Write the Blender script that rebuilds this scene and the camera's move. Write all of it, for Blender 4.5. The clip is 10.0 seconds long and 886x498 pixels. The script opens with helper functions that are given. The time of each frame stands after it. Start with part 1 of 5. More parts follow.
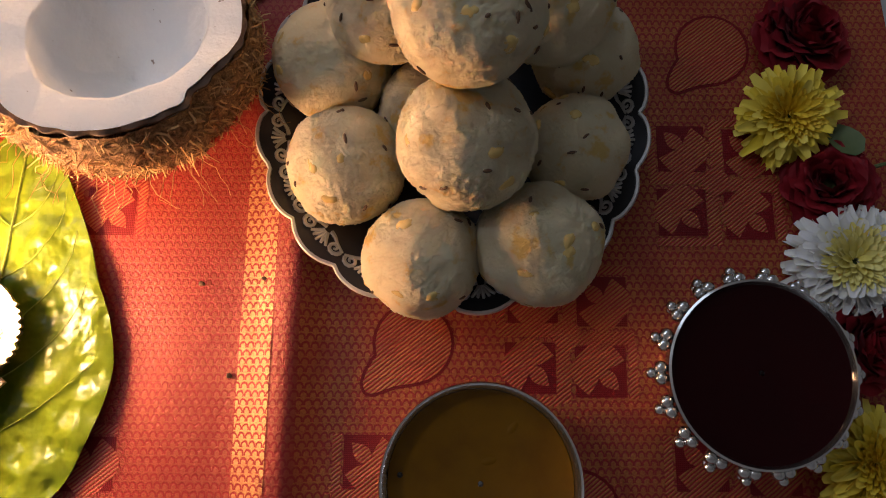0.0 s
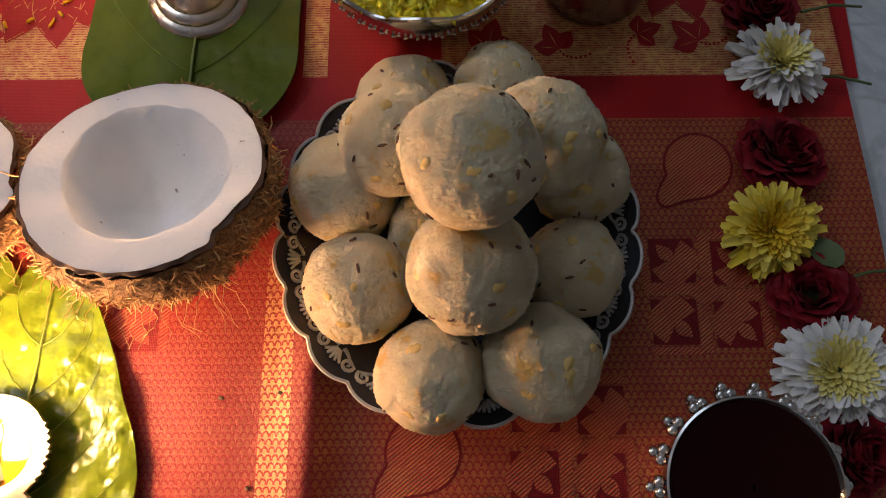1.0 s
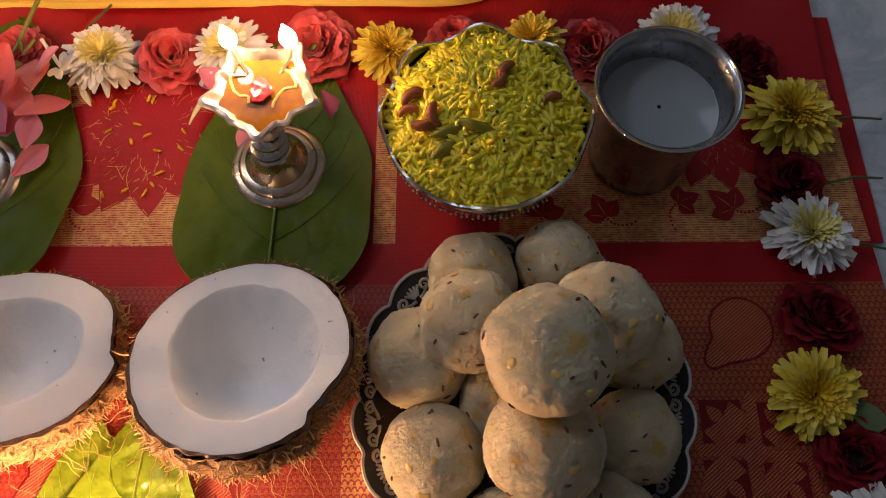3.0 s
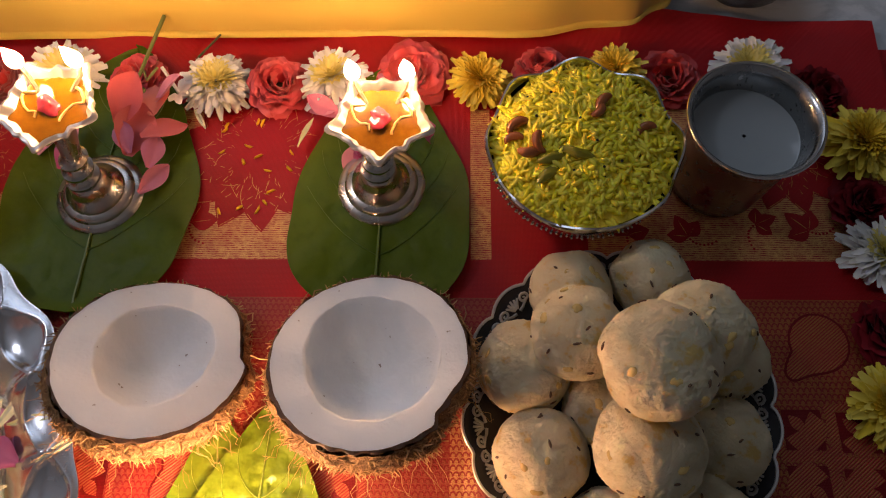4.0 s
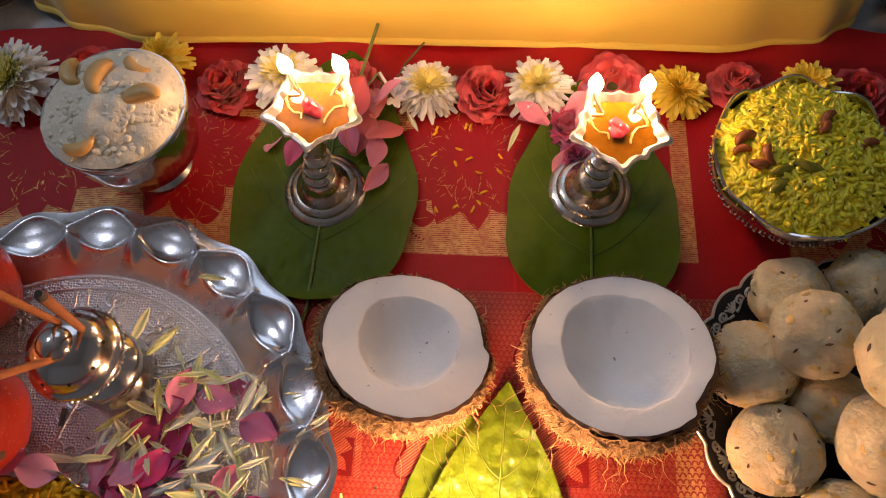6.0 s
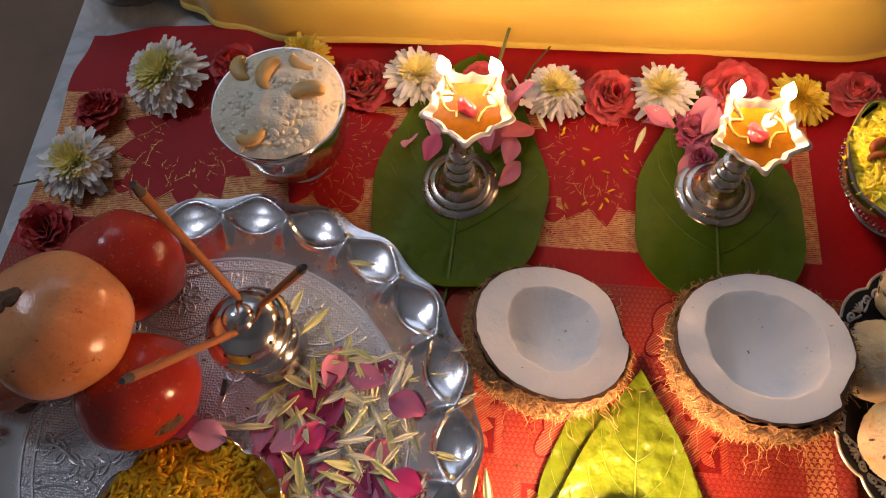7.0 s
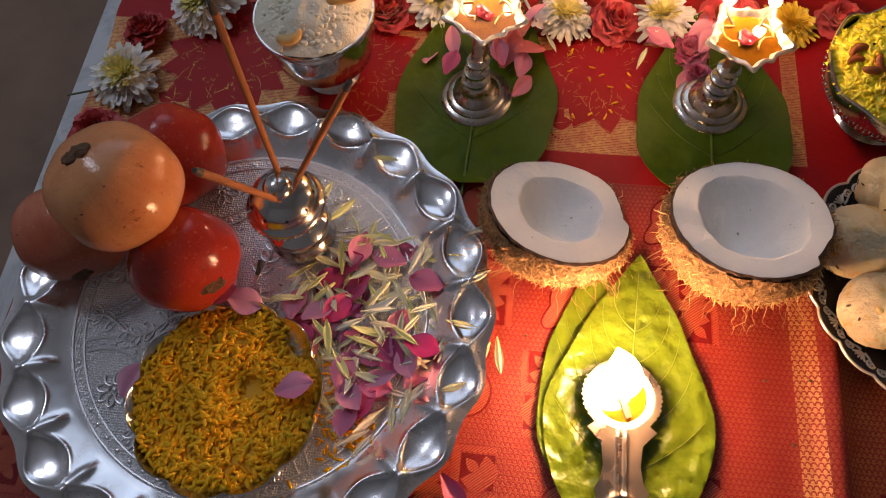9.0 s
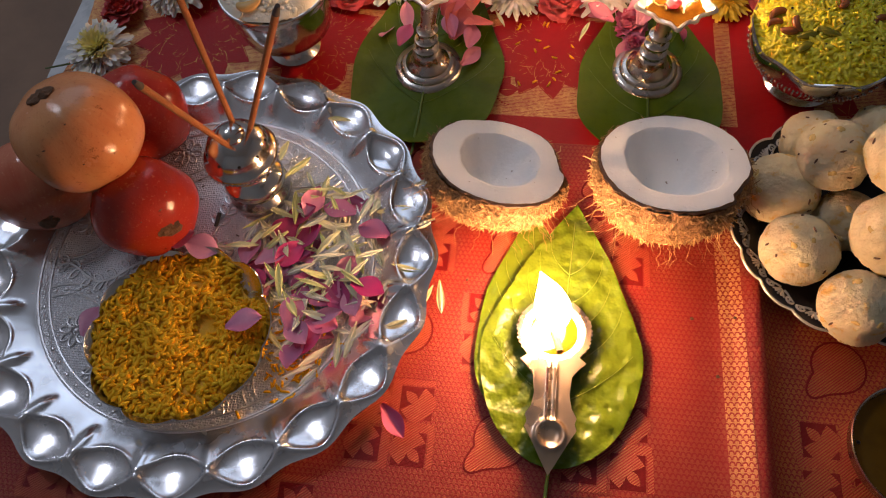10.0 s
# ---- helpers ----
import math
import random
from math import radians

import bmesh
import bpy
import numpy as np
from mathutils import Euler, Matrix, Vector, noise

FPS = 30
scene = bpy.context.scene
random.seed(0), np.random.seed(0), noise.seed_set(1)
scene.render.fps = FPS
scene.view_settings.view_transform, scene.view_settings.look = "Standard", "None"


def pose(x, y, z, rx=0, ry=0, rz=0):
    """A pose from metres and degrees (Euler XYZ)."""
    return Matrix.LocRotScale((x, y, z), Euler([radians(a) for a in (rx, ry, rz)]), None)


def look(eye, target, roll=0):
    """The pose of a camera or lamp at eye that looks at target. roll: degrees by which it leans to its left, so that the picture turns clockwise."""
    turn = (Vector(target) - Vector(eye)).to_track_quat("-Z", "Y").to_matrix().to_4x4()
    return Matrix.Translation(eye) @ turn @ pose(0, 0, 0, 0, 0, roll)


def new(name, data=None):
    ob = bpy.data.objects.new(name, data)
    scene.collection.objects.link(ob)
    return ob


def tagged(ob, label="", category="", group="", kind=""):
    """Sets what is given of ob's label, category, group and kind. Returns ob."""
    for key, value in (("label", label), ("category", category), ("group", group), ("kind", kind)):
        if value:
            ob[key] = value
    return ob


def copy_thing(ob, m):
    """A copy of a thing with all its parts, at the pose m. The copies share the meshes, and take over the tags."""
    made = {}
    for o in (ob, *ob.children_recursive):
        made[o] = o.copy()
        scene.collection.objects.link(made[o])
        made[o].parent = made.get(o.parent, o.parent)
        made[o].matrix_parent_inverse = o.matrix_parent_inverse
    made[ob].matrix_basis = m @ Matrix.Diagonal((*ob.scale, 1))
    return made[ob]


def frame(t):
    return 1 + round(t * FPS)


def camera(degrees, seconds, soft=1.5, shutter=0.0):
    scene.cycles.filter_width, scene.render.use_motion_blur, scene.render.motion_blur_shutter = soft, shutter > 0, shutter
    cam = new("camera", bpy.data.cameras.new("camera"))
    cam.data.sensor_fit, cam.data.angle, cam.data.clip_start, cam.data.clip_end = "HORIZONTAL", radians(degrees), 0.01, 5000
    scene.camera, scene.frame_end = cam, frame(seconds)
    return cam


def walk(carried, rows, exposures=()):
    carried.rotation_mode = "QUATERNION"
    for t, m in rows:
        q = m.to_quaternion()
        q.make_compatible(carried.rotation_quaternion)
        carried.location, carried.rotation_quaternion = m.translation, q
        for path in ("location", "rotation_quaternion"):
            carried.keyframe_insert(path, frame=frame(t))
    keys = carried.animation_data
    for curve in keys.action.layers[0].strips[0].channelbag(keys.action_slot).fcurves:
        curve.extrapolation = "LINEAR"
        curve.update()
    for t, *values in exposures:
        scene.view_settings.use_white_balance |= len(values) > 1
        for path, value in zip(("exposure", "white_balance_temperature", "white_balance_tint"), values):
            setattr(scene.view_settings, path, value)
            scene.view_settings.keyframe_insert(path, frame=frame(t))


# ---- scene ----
cam = camera(65.3, 10.0, 1.1)
PATH = [
    (0, (0.005, 0.002, 0.282), (0.003, 0.409, -1.676), 0.1),
    (0.5, (0.006, 0.018, 0.296), (0.003, 0.484, -1.649), -0.4),
    (1, (0.002, 0.029, 0.306), (0.003, 0.549, -1.625), -0.3),
    (1.5, (-0.002, 0.043, 0.313), (0.005, 0.594, -1.61), 0.2),
    (2, (-0.007, 0.058, 0.323), (-0.001, 0.664, -1.584), -0.1),
    (2.2, (-0.011, 0.063, 0.326), (-0.003, 0.693, -1.572), 0.1),
    (3.3, (-0.037, 0.062, 0.354), (-0.06, 0.804, -1.503), -2.0),
    (3.5, (-0.047, 0.06, 0.361), (-0.077, 0.807, -1.494), -2.4),
    (4, (-0.072, 0.055, 0.372), (-0.122, 0.806, -1.481), -3.3),
    (4.5, (-0.093, 0.051, 0.378), (-0.156, 0.81, -1.471), -4.0),
    (5, (-0.122, 0.047, 0.383), (-0.196, 0.813, -1.463), -4.3),
    (5.2, (-0.135, 0.045, 0.384), (-0.218, 0.814, -1.461), -4.6),
    (6.3, (-0.213, 0.038, 0.407), (-0.319, 0.779, -1.448), -4.9),
    (6.5, (-0.229, 0.032, 0.412), (-0.352, 0.778, -1.44), -5.5),
    (7, (-0.257, 0.023, 0.423), (-0.426, 0.765, -1.427), -8.1),
    (7.5, (-0.268, 0.01, 0.429), (-0.447, 0.751, -1.42), -8.5),
    (8, (-0.273, -0.012, 0.433), (-0.463, 0.744, -1.409), -8.9),
    (8.5, (-0.268, -0.045, 0.427), (-0.456, 0.728, -1.408), -8.0),
    (9, (-0.255, -0.068, 0.43), (-0.444, 0.715, -1.401), -7.9),
    (9.5, (-0.234, -0.099, 0.424), (-0.429, 0.721, -1.39), -7.7),
    (10, (-0.21, -0.126, 0.427), (-0.415, 0.746, -1.361), -7.6),
]
walk(cam, [(t, look(eye, target, roll)) for t, eye, target, roll in PATH],
     [(0, -0.12, 6500, 13), (2, -0.30, 6500, 15), (3.5, -0.60, 6500, 16), (5, -0.58, 6500, 16), (6.5, -0.55, 6500, 15), (8, -0.62, 6500, 15), (9, -0.62, 6500, 15), (10, -0.50, 6500, 15)])

# ---- world and light ----
world = bpy.data.worlds.new("room_air")
scene.world = world
world.use_nodes = True
world.node_tree.nodes["Background"].inputs[0].default_value = (0.55, 0.68, 0.9, 1)
world.node_tree.nodes["Background"].inputs[1].default_value = 0.02
scene.view_settings.exposure = 0.0

bulb = bpy.data.lights.new("ceiling_bulb", "POINT")
bulb.shadow_soft_size, bulb.energy = 0.10, 13.0
bulb.color = (0.82, 0.87, 1.0)
tagged(new("ceiling_bulb", bulb), "cool white round bulb hanging from the ceiling", "lamp").location = (-1.02, 0.50, 1.12)
window = bpy.data.lights.new("window_daylight", "AREA")
window.shape, window.size, window.size_y, window.energy = "RECTANGLE", 1.5, 1.1, 9.5
window.color = (0.70, 0.82, 1.0)
tagged(new("window_daylight", window), "cool daylight in the window opening", "window light").matrix_world = look((-0.75, 1.88, 1.75), (-0.42, 0.1, 0))

FLAME = 340.0          # strength of the burning wicks


# ---- materials ----
class Nodes:
    """A short way to write node trees."""

    def __init__(self, name):
        self.m = bpy.data.materials.new(name)
        self.m.use_nodes = True
        self.t = self.m.node_tree
        self.b = self.t.nodes["Principled BSDF"]
        self.co = self.t.nodes.new("ShaderNodeTexCoord").outputs["Object"]

    def n(self, kind):
        return self.t.nodes.new("ShaderNode" + kind)

    def wire(self, a, b):
        if isinstance(a, bpy.types.NodeSocket):
            self.t.links.new(a, b)
        else:
            b.default_value = a if not isinstance(a, tuple) or len(a) != 3 or b.type == "VECTOR" else (*a, 1)

    def noise(self, scale, detail=4.0, rough=0.6, co=None, dist=0.0):
        k = self.n("TexNoise")
        self.wire(co or self.co, k.inputs["Vector"])
        k.inputs["Scale"].default_value, k.inputs["Detail"].default_value = scale, detail
        k.inputs["Roughness"].default_value, k.inputs["Distortion"].default_value = rough, dist
        return k.outputs["Fac"]

    def vor(self, scale, feature="F1", out="Distance", co=None, rand=1.0):
        k = self.n("TexVoronoi")
        k.feature = feature
        self.wire(co or self.co, k.inputs["Vector"])
        k.inputs["Scale"].default_value = scale
        k.inputs["Randomness"].default_value = rand
        return k.outputs[out]

    def wave(self, scale, rot=0.0, dist=0.0, co=None, profile="SIN"):
        mp = self.n("Mapping")
        self.wire(co or self.co, mp.inputs["Vector"])
        mp.inputs["Rotation"].default_value = (0, 0, rot)
        k = self.n("TexWave")
        k.wave_profile = profile
        self.wire(mp.outputs[0], k.inputs["Vector"])
        k.inputs["Scale"].default_value, k.inputs["Distortion"].default_value = scale, dist
        return k.outputs["Fac"]

    def ramp(self, fac, *stops):
        k = self.n("ValToRGB")
        while len(k.color_ramp.elements) < len(stops):
            k.color_ramp.elements.new(0.5)
        for e, (p, c) in zip(k.color_ramp.elements, stops):
            e.position, e.color = p, (*c, 1) if isinstance(c, tuple) else (c, c, c, 1)
        self.wire(fac, k.inputs[0])
        return k.outputs[0]

    def mix(self, fac, a, b, blend="MIX"):
        k = self.n("MixRGB")
        k.blend_type = blend
        for v, i in ((fac, 0), (a, 1), (b, 2)):
            self.wire(v, k.inputs[i])
        return k.outputs[0]

    def math(self, op, a, b=0.0):
        k = self.n("Math")
        k.operation = op
        self.wire(a, k.inputs[0])
        self.wire(b, k.inputs[1])
        return k.outputs[0]

    def rand(self):
        return self.n("ObjectInfo").outputs["Random"]

    def island(self):
        return self.n("NewGeometry").outputs["Random Per Island"]

    def bump(self, height, strength=0.4, dist=0.001):
        k = self.n("Bump")
        self.wire(height, k.inputs["Height"])
        k.inputs["Strength"].default_value, k.inputs["Distance"].default_value = strength, dist
        self.wire(k.outputs[0], self.b.inputs["Normal"])

    def done(self, color=None, rough=0.5, metal=0.0, **more):
        if color is not None:
            self.wire(color, self.b.inputs["Base Color"])
        self.wire(rough, self.b.inputs["Roughness"])
        self.wire(metal, self.b.inputs["Metallic"])
        for key, value in more.items():
            self.wire(value, self.b.inputs[key.replace("_", " ")])
        return self.m


def silk_red(name, dark, light):
    k = Nodes(name)
    big = k.noise(18, 3)
    base = k.mix(big, dark, light)
    thread = k.math("MULTIPLY", k.wave(420, 0.0, 1.0), k.wave(420, 1.5708, 1.0))
    k.bump(thread, 0.35, 0.0004)
    return k.done(k.mix(thread, k.mix(0.4, base, (0.12, 0.0, 0.003)), base), 0.48, 0.0, Sheen_Weight=0.04, Sheen_Roughness=0.4, Specular_IOR_Level=0.3)


COPPER = ((0.31, 0.098, 0.024), (0.57, 0.235, 0.062))
# the same gold thread, lightened in colour for places the flames light
BRIGHT = ((0.58, 0.29, 0.085), (0.92, 0.60, 0.23))


def gold_thread(k, red, hatch, lo=0.35, hi=0.55, amount=1.0, tone=COPPER):
    """Gold weft floating on the red ground where hatch is high."""
    grain = k.noise(1400, 2)
    wear = k.noise(60, 4)
    mask = k.ramp(k.math("ADD", k.math("MULTIPLY", hatch, 0.75), k.math("MULTIPLY", grain, 0.3)), (lo, 0.0), (hi, 1.0))
    mask = k.math("MULTIPLY", mask, k.ramp(wear, (0.25, 0.45 * amount), (0.6, 1.0 * amount)))
    gold = k.mix(grain, *tone)
    k.bump(k.math("ADD", k.math("MULTIPLY", hatch, 0.6), grain), 0.6, 0.0006)
    return k.done(k.mix(mask, red, gold), k.ramp(mask, (0.0, 0.5), (1.0, 0.36)), k.math("MULTIPLY", mask, 0.45))


def brocade_ground(name, amount, tone=COPPER):
    """Rows of small half-round scales woven in gold."""
    k = Nodes(name)
    sep = k.n("SeparateXYZ")
    k.wire(k.co, sep.inputs[0])
    pitch = 0.0032
    vy = k.math("DIVIDE", sep.outputs[1], pitch)
    row = k.math("FLOOR", vy)
    vx = k.math("ADD", k.math("DIVIDE", sep.outputs[0], pitch), k.math("MULTIPLY", row, 0.5))
    fx = k.math("SUBTRACT", k.math("FRACT", vx), 0.5)
    fy = k.math("SUBTRACT", k.math("FRACT", vy), 0.15)
    d = k.math("SQRT", k.math("ADD", k.math("MULTIPLY", fx, fx), k.math("MULTIPLY", k.math("MULTIPLY", fy, fy), 0.6)))
    arc = k.ramp(k.math("ADD", d, k.math("MULTIPLY", k.noise(800, 3), 0.30)), (0.40, 0.75), (0.52, 0.25), (0.62, 0.32), (0.72, 0.7))
    return gold_thread(k, (0.27, 0.005, 0.007), arc, 0.40, 0.70, amount, tone)


def brocade_hatch(name, amount, tone=COPPER):
    k = Nodes(name)
    return gold_thread(k, (0.34, 0.007, 0.010), k.wave(230, 0.9, 0.8), 0.36, 0.60, amount, tone)


def brocade_band():
    k = Nodes("gold_border_brocade")
    return gold_thread(k, (0.38, 0.014, 0.018), k.math("MAXIMUM", k.wave(230, 1.5708, 2.0), k.noise(300, 2)), 0.44, 0.66, 1.0, BRIGHT)


def gold_line():
    k = Nodes("gold_thread_line")
    return k.done(k.mix(k.noise(900, 2), (0.6, 0.28, 0.06), (0.85, 0.5, 0.16)), 0.4, 0.7)


def yellow_silk():
    k = Nodes("yellow_silk")
    weave = k.math("MULTIPLY", k.wave(500, 0, 1.0), k.wave(500, 1.57, 1.0))
    k.bump(weave, 0.25, 0.0003)
    return k.done(k.mix(k.noise(9, 3), (0.84, 0.62, 0.08), (0.89, 0.69, 0.14)), 0.5, 0.0, Sheen_Weight=0.4)


def marble():
    k = Nodes("grey_white_marble")
    vein = k.ramp(k.noise(7, 9, 0.65, dist=2.5), (0.42, (0.62, 0.66, 0.68)), (0.5, (0.36, 0.41, 0.43)), (0.58, (0.66, 0.69, 0.70)))
    return k.done(k.mix(k.noise(70, 4), vein, (0.56, 0.60, 0.62)), 0.28)


def steel(name, tint=(0.72, 0.71, 0.69), rough=0.2, scratch=0.25):
    k = Nodes(name)
    fine = k.noise(600, 3)
    smear = k.noise(45, 5)
    k.bump(fine, scratch * 0.3, 0.0002)
    return k.done(k.mix(smear, tint, tuple(0.72 * c for c in tint)), k.ramp(smear, (0.3, rough * 0.7), (0.7, rough * 1.7)), 1.0)


def embossed_silver():
    k = Nodes("embossed_silver")
    cells = k.vor(95, "DISTANCE_TO_EDGE", rand=0.6)
    dots = k.vor(620, "F1", rand=0.5)
    lines = k.ramp(cells, (0.0, 0.0), (0.10, 1.0))
    k.bump(k.math("ADD", k.math("MULTIPLY", lines, 0.05), dots), 0.8, 0.0012)
    return k.done(k.mix(k.noise(40, 4), (0.88, 0.90, 0.93), (0.76, 0.78, 0.82)), k.ramp(k.noise(80, 3), (0.3, 0.50), (0.7, 0.66)), 1.0)


def dark_metal():
    k = Nodes("blackened_metal")
    return k.done(k.mix(k.noise(120, 4), (0.010, 0.011, 0.014), (0.035, 0.036, 0.040)), k.ramp(k.noise(90, 3), (0.3, 0.35), (0.7, 0.55)), 0.0, Specular_IOR_Level=0.3)


def semolina():
    k = Nodes("steamed_semolina")
    patchy = k.ramp(k.noise(90, 4), (0.36, 0.25), (0.58, 1.0))
    crumb = k.math("MULTIPLY", k.noise(520, 7, 0.85), patchy)
    lump = k.noise(110, 4)
    col = k.mix(k.noise(260, 4), (0.95, 0.85, 0.60), (0.89, 0.73, 0.44))
    col = k.mix(k.ramp(k.noise(85, 4), (0.57, 0.0), (0.66, 0.75)), col, (0.88, 0.58, 0.12))
    k.bump(k.math("ADD", k.math("MULTIPLY", crumb, 0.9), k.math("MULTIPLY", lump, 0.05)), 1.0, 0.0046)
    return k.done(col, 0.8, 0.0, Specular_IOR_Level=0.25, Subsurface_Weight=0.3, Subsurface_Radius=(0.004, 0.003, 0.002), Subsurface_Scale=0.5)


def rind(name, a, b, speck):
    """Fruit skin: broad blush, streaks from the stalk down, small dark specks."""
    k = Nodes(name)
    sep = k.n("SeparateXYZ")
    k.wire(k.co, sep.inputs[0])
    ang = k.math("ARCTAN2", sep.outputs[1], sep.outputs[0])
    com = k.n("CombineXYZ")
    k.wire(k.math("MULTIPLY", ang, 9.0), com.inputs[0])
    k.wire(k.math("MULTIPLY", sep.outputs[2], 30.0), com.inputs[1])
    streak = k.noise(1.0, 5, 0.65, com.outputs[0])
    col = k.mix(k.ramp(k.math("ADD", k.math("MULTIPLY", streak, 0.30), k.math("MULTIPLY", k.noise(26, 4), 0.75)), (0.40, 0.25), (0.66, 0.85)), a, b)
    col = k.mix(k.ramp(k.noise(420, 3), (0.60, 0.0), (0.70, 0.5)), col, speck)
    col = k.mix(k.ramp(k.noise(75, 6, 0.8), (0.63, 0.0), (0.67, 0.75)), col, tuple(0.35 * c for c in b))
    k.bump(k.math("ADD", k.noise(420, 3), k.math("MULTIPLY", k.noise(60, 4), 2.0)), 0.18, 0.001)
    return k.done(col, k.ramp(k.noise(90, 4), (0.3, 0.14), (0.7, 0.28)))


def plain(name, a, b, scale=120, rough=0.5, metal=0.0, bump=0.0, bscale=300, **more):
    k = Nodes(name)
    k_col = k.mix(k.noise(scale, 5), a, b)
    if bump:
        k.bump(k.noise(bscale, 5), bump, 0.0012)
    return k.done(k_col, rough, metal, **more)


def per_island(name, a, b, rough=0.5, **more):
    k = Nodes(name)
    k_col = k.mix(k.island(), a, b)
    k_col = k.mix(k.math("MULTIPLY", k.noise(500, 3), 0.22), k_col, tuple(0.7 * c for c in a))
    return k.done(k_col, rough, 0.0, **more)


def per_object(name, a, b, rough=0.5, **more):
    k = Nodes(name)
    k_col = k.mix(k.rand(), a, b)
    k_col = k.mix(k.math("MULTIPLY", k.noise(260, 3), 0.25), k_col, tuple(0.6 * c for c in a))
    return k.done(k_col, rough, 0.0, **more)


def husk():
    k = Nodes("coconut_husk")
    hair = k.noise(170, 8, 0.7, dist=3.0)
    k.bump(hair, 1.0, 0.003)
    return k.done(k.ramp(hair, (0.3, (0.07, 0.033, 0.013)), (0.5, (0.34, 0.18, 0.07)), (0.72, (0.62, 0.39, 0.16))), 0.85)


def flesh():
    k = Nodes("coconut_flesh")
    fib = k.noise(35, 6, 0.6)
    k.bump(k.math("ADD", k.noise(220, 5), k.noise(50, 4)), 0.45, 0.0016)
    col = k.mix(k.ramp(fib, (0.4, 0.0), (0.75, 0.6)), (0.92, 0.95, 0.97), (0.86, 0.90, 0.92))
    col = k.mix(k.ramp(k.noise(230, 2), (0.73, 0.0), (0.76, 0.8)), col, (0.20, 0.14, 0.10))
    return k.done(col, 0.4, 0.0, Subsurface_Weight=0.75, Subsurface_Radius=(0.007, 0.007, 0.007), Subsurface_Scale=1.0)


def leaf_green(name, a, b, rough=0.38, bump=0.15, spec=0.35):
    k = Nodes(name)
    mott = k.noise(45, 5)
    col = k.mix(mott, a, b)
    col = k.mix(k.ramp(k.noise(160, 4), (0.55, 0.0), (0.8, 0.35)), col, tuple(0.5 * c for c in a))
    k.bump(k.math("ADD", k.vor(120, "SMOOTH_F1"), k.noise(60, 3)), bump, 0.003)
    return k.done(col, rough, 0.0, Specular_IOR_Level=spec)


def glow(name, color, strength):
    k = Nodes(name)
    return k.done((0, 0, 0), 1.0, 0.0, Emission_Color=color, Emission_Strength=strength)


RED, BAND, GOLDLINE = silk_red("red_silk", (0.44, 0.006, 0.009), (0.56, 0.011, 0.014)), brocade_band(), gold_line()
DEEPRED = silk_red("deep_red_silk", (0.17, 0.003, 0.005), (0.25, 0.004, 0.007))
GROUND, HATCH = brocade_ground("gold_scale_brocade", 0.82), brocade_hatch("gold_hatched_brocade", 1.0)
# Flame-lit copies of GROUND and HATCH; the flame's glare is put into the colour.
GROUND_LIT, HATCH_LIT = brocade_ground("lit_scale_brocade", 0.13, BRIGHT), brocade_hatch("lit_hatched_brocade", 0.30, BRIGHT)
STRIP = brocade_ground("gold_strip_brocade", 0.62, BRIGHT)
YELLOW, MARBLE = yellow_silk(), marble()
STEEL, LAMPSTEEL, TRAYSTEEL = steel("polished_steel", rough=0.14), steel("brushed_lamp_steel", (0.62, 0.59, 0.54), 0.24), steel("bright_silver", (0.84, 0.86, 0.90), 0.20)
RELIEFSILVER = steel("rubbed_silver_relief", (0.92, 0.93, 0.95), 0.34)
DULLSTEEL = steel("dull_steel", (0.42, 0.42, 0.42), 0.22)
EMBOSS, DARKMETAL = embossed_silver(), dark_metal()
SILVERRELIEF = plain("worn_silver_relief", (0.44, 0.44, 0.43), (0.68, 0.67, 0.64), 400, 0.42, 0.45)
BALL = semolina()
CUMIN = plain("cumin_seed", (0.09, 0.045, 0.02), (0.18, 0.09, 0.04), 400, 0.6)
DAL = plain("split_lentil", (0.62, 0.42, 0.12), (0.70, 0.50, 0.18), 300, 0.5)
HUSK, FLESH = husk(), flesh()
SHELL = plain("coconut_shell", (0.050, 0.023, 0.011), (0.15, 0.075, 0.036), 200, 0.6, bump=0.6)
FIBRE = per_island("coconut_fibre", (0.26, 0.13, 0.045), (0.70, 0.45, 0.18), 0.75)
LEAF = leaf_green("betel_leaf_green", (0.050, 0.105, 0.002), (0.105, 0.155, 0.004), 0.46, 0.3, 0.18)
LEAFLIGHT = leaf_green("betel_leaf_light", (0.075, 0.135, 0.005), (0.145, 0.20, 0.010), 0.28, 1.0)
VEIN = plain("leaf_vein", (0.10, 0.17, 0.015), (0.15, 0.22, 0.03), 300, 0.45)
VEINLIGHT = plain("leaf_vein_light", (0.18, 0.25, 0.03), (0.24, 0.31, 0.05), 300, 0.45)
STALK = plain("fresh_flower_stalk", (0.12, 0.17, 0.03), (0.22, 0.25, 0.07), 300, 0.5)
STEM = plain("flower_stem", (0.06, 0.10, 0.03), (0.12, 0.15, 0.05), 300, 0.6)
YELLOWRICE = per_island("yellow_rice_grain", (0.98, 0.78, 0.02), (0.99, 0.86, 0.12), 0.6, Specular_IOR_Level=0.2, Subsurface_Weight=0.4, Subsurface_Radius=(0.003, 0.002, 0.001), Subsurface_Scale=0.3)
TURMERICRICE = per_island("turmeric_rice_grain", (0.92, 0.42, 0.004), (0.96, 0.62, 0.03), 0.6, Specular_IOR_Level=0.2)
RICEBED = plain("packed_yellow_rice", (0.94, 0.70, 0.02), (0.96, 0.80, 0.08), 500, 0.6, bump=0.8)
TURMERICBED = plain("packed_turmeric_rice", (0.78, 0.38, 0.006), (0.86, 0.50, 0.015), 500, 0.6, bump=0.8)
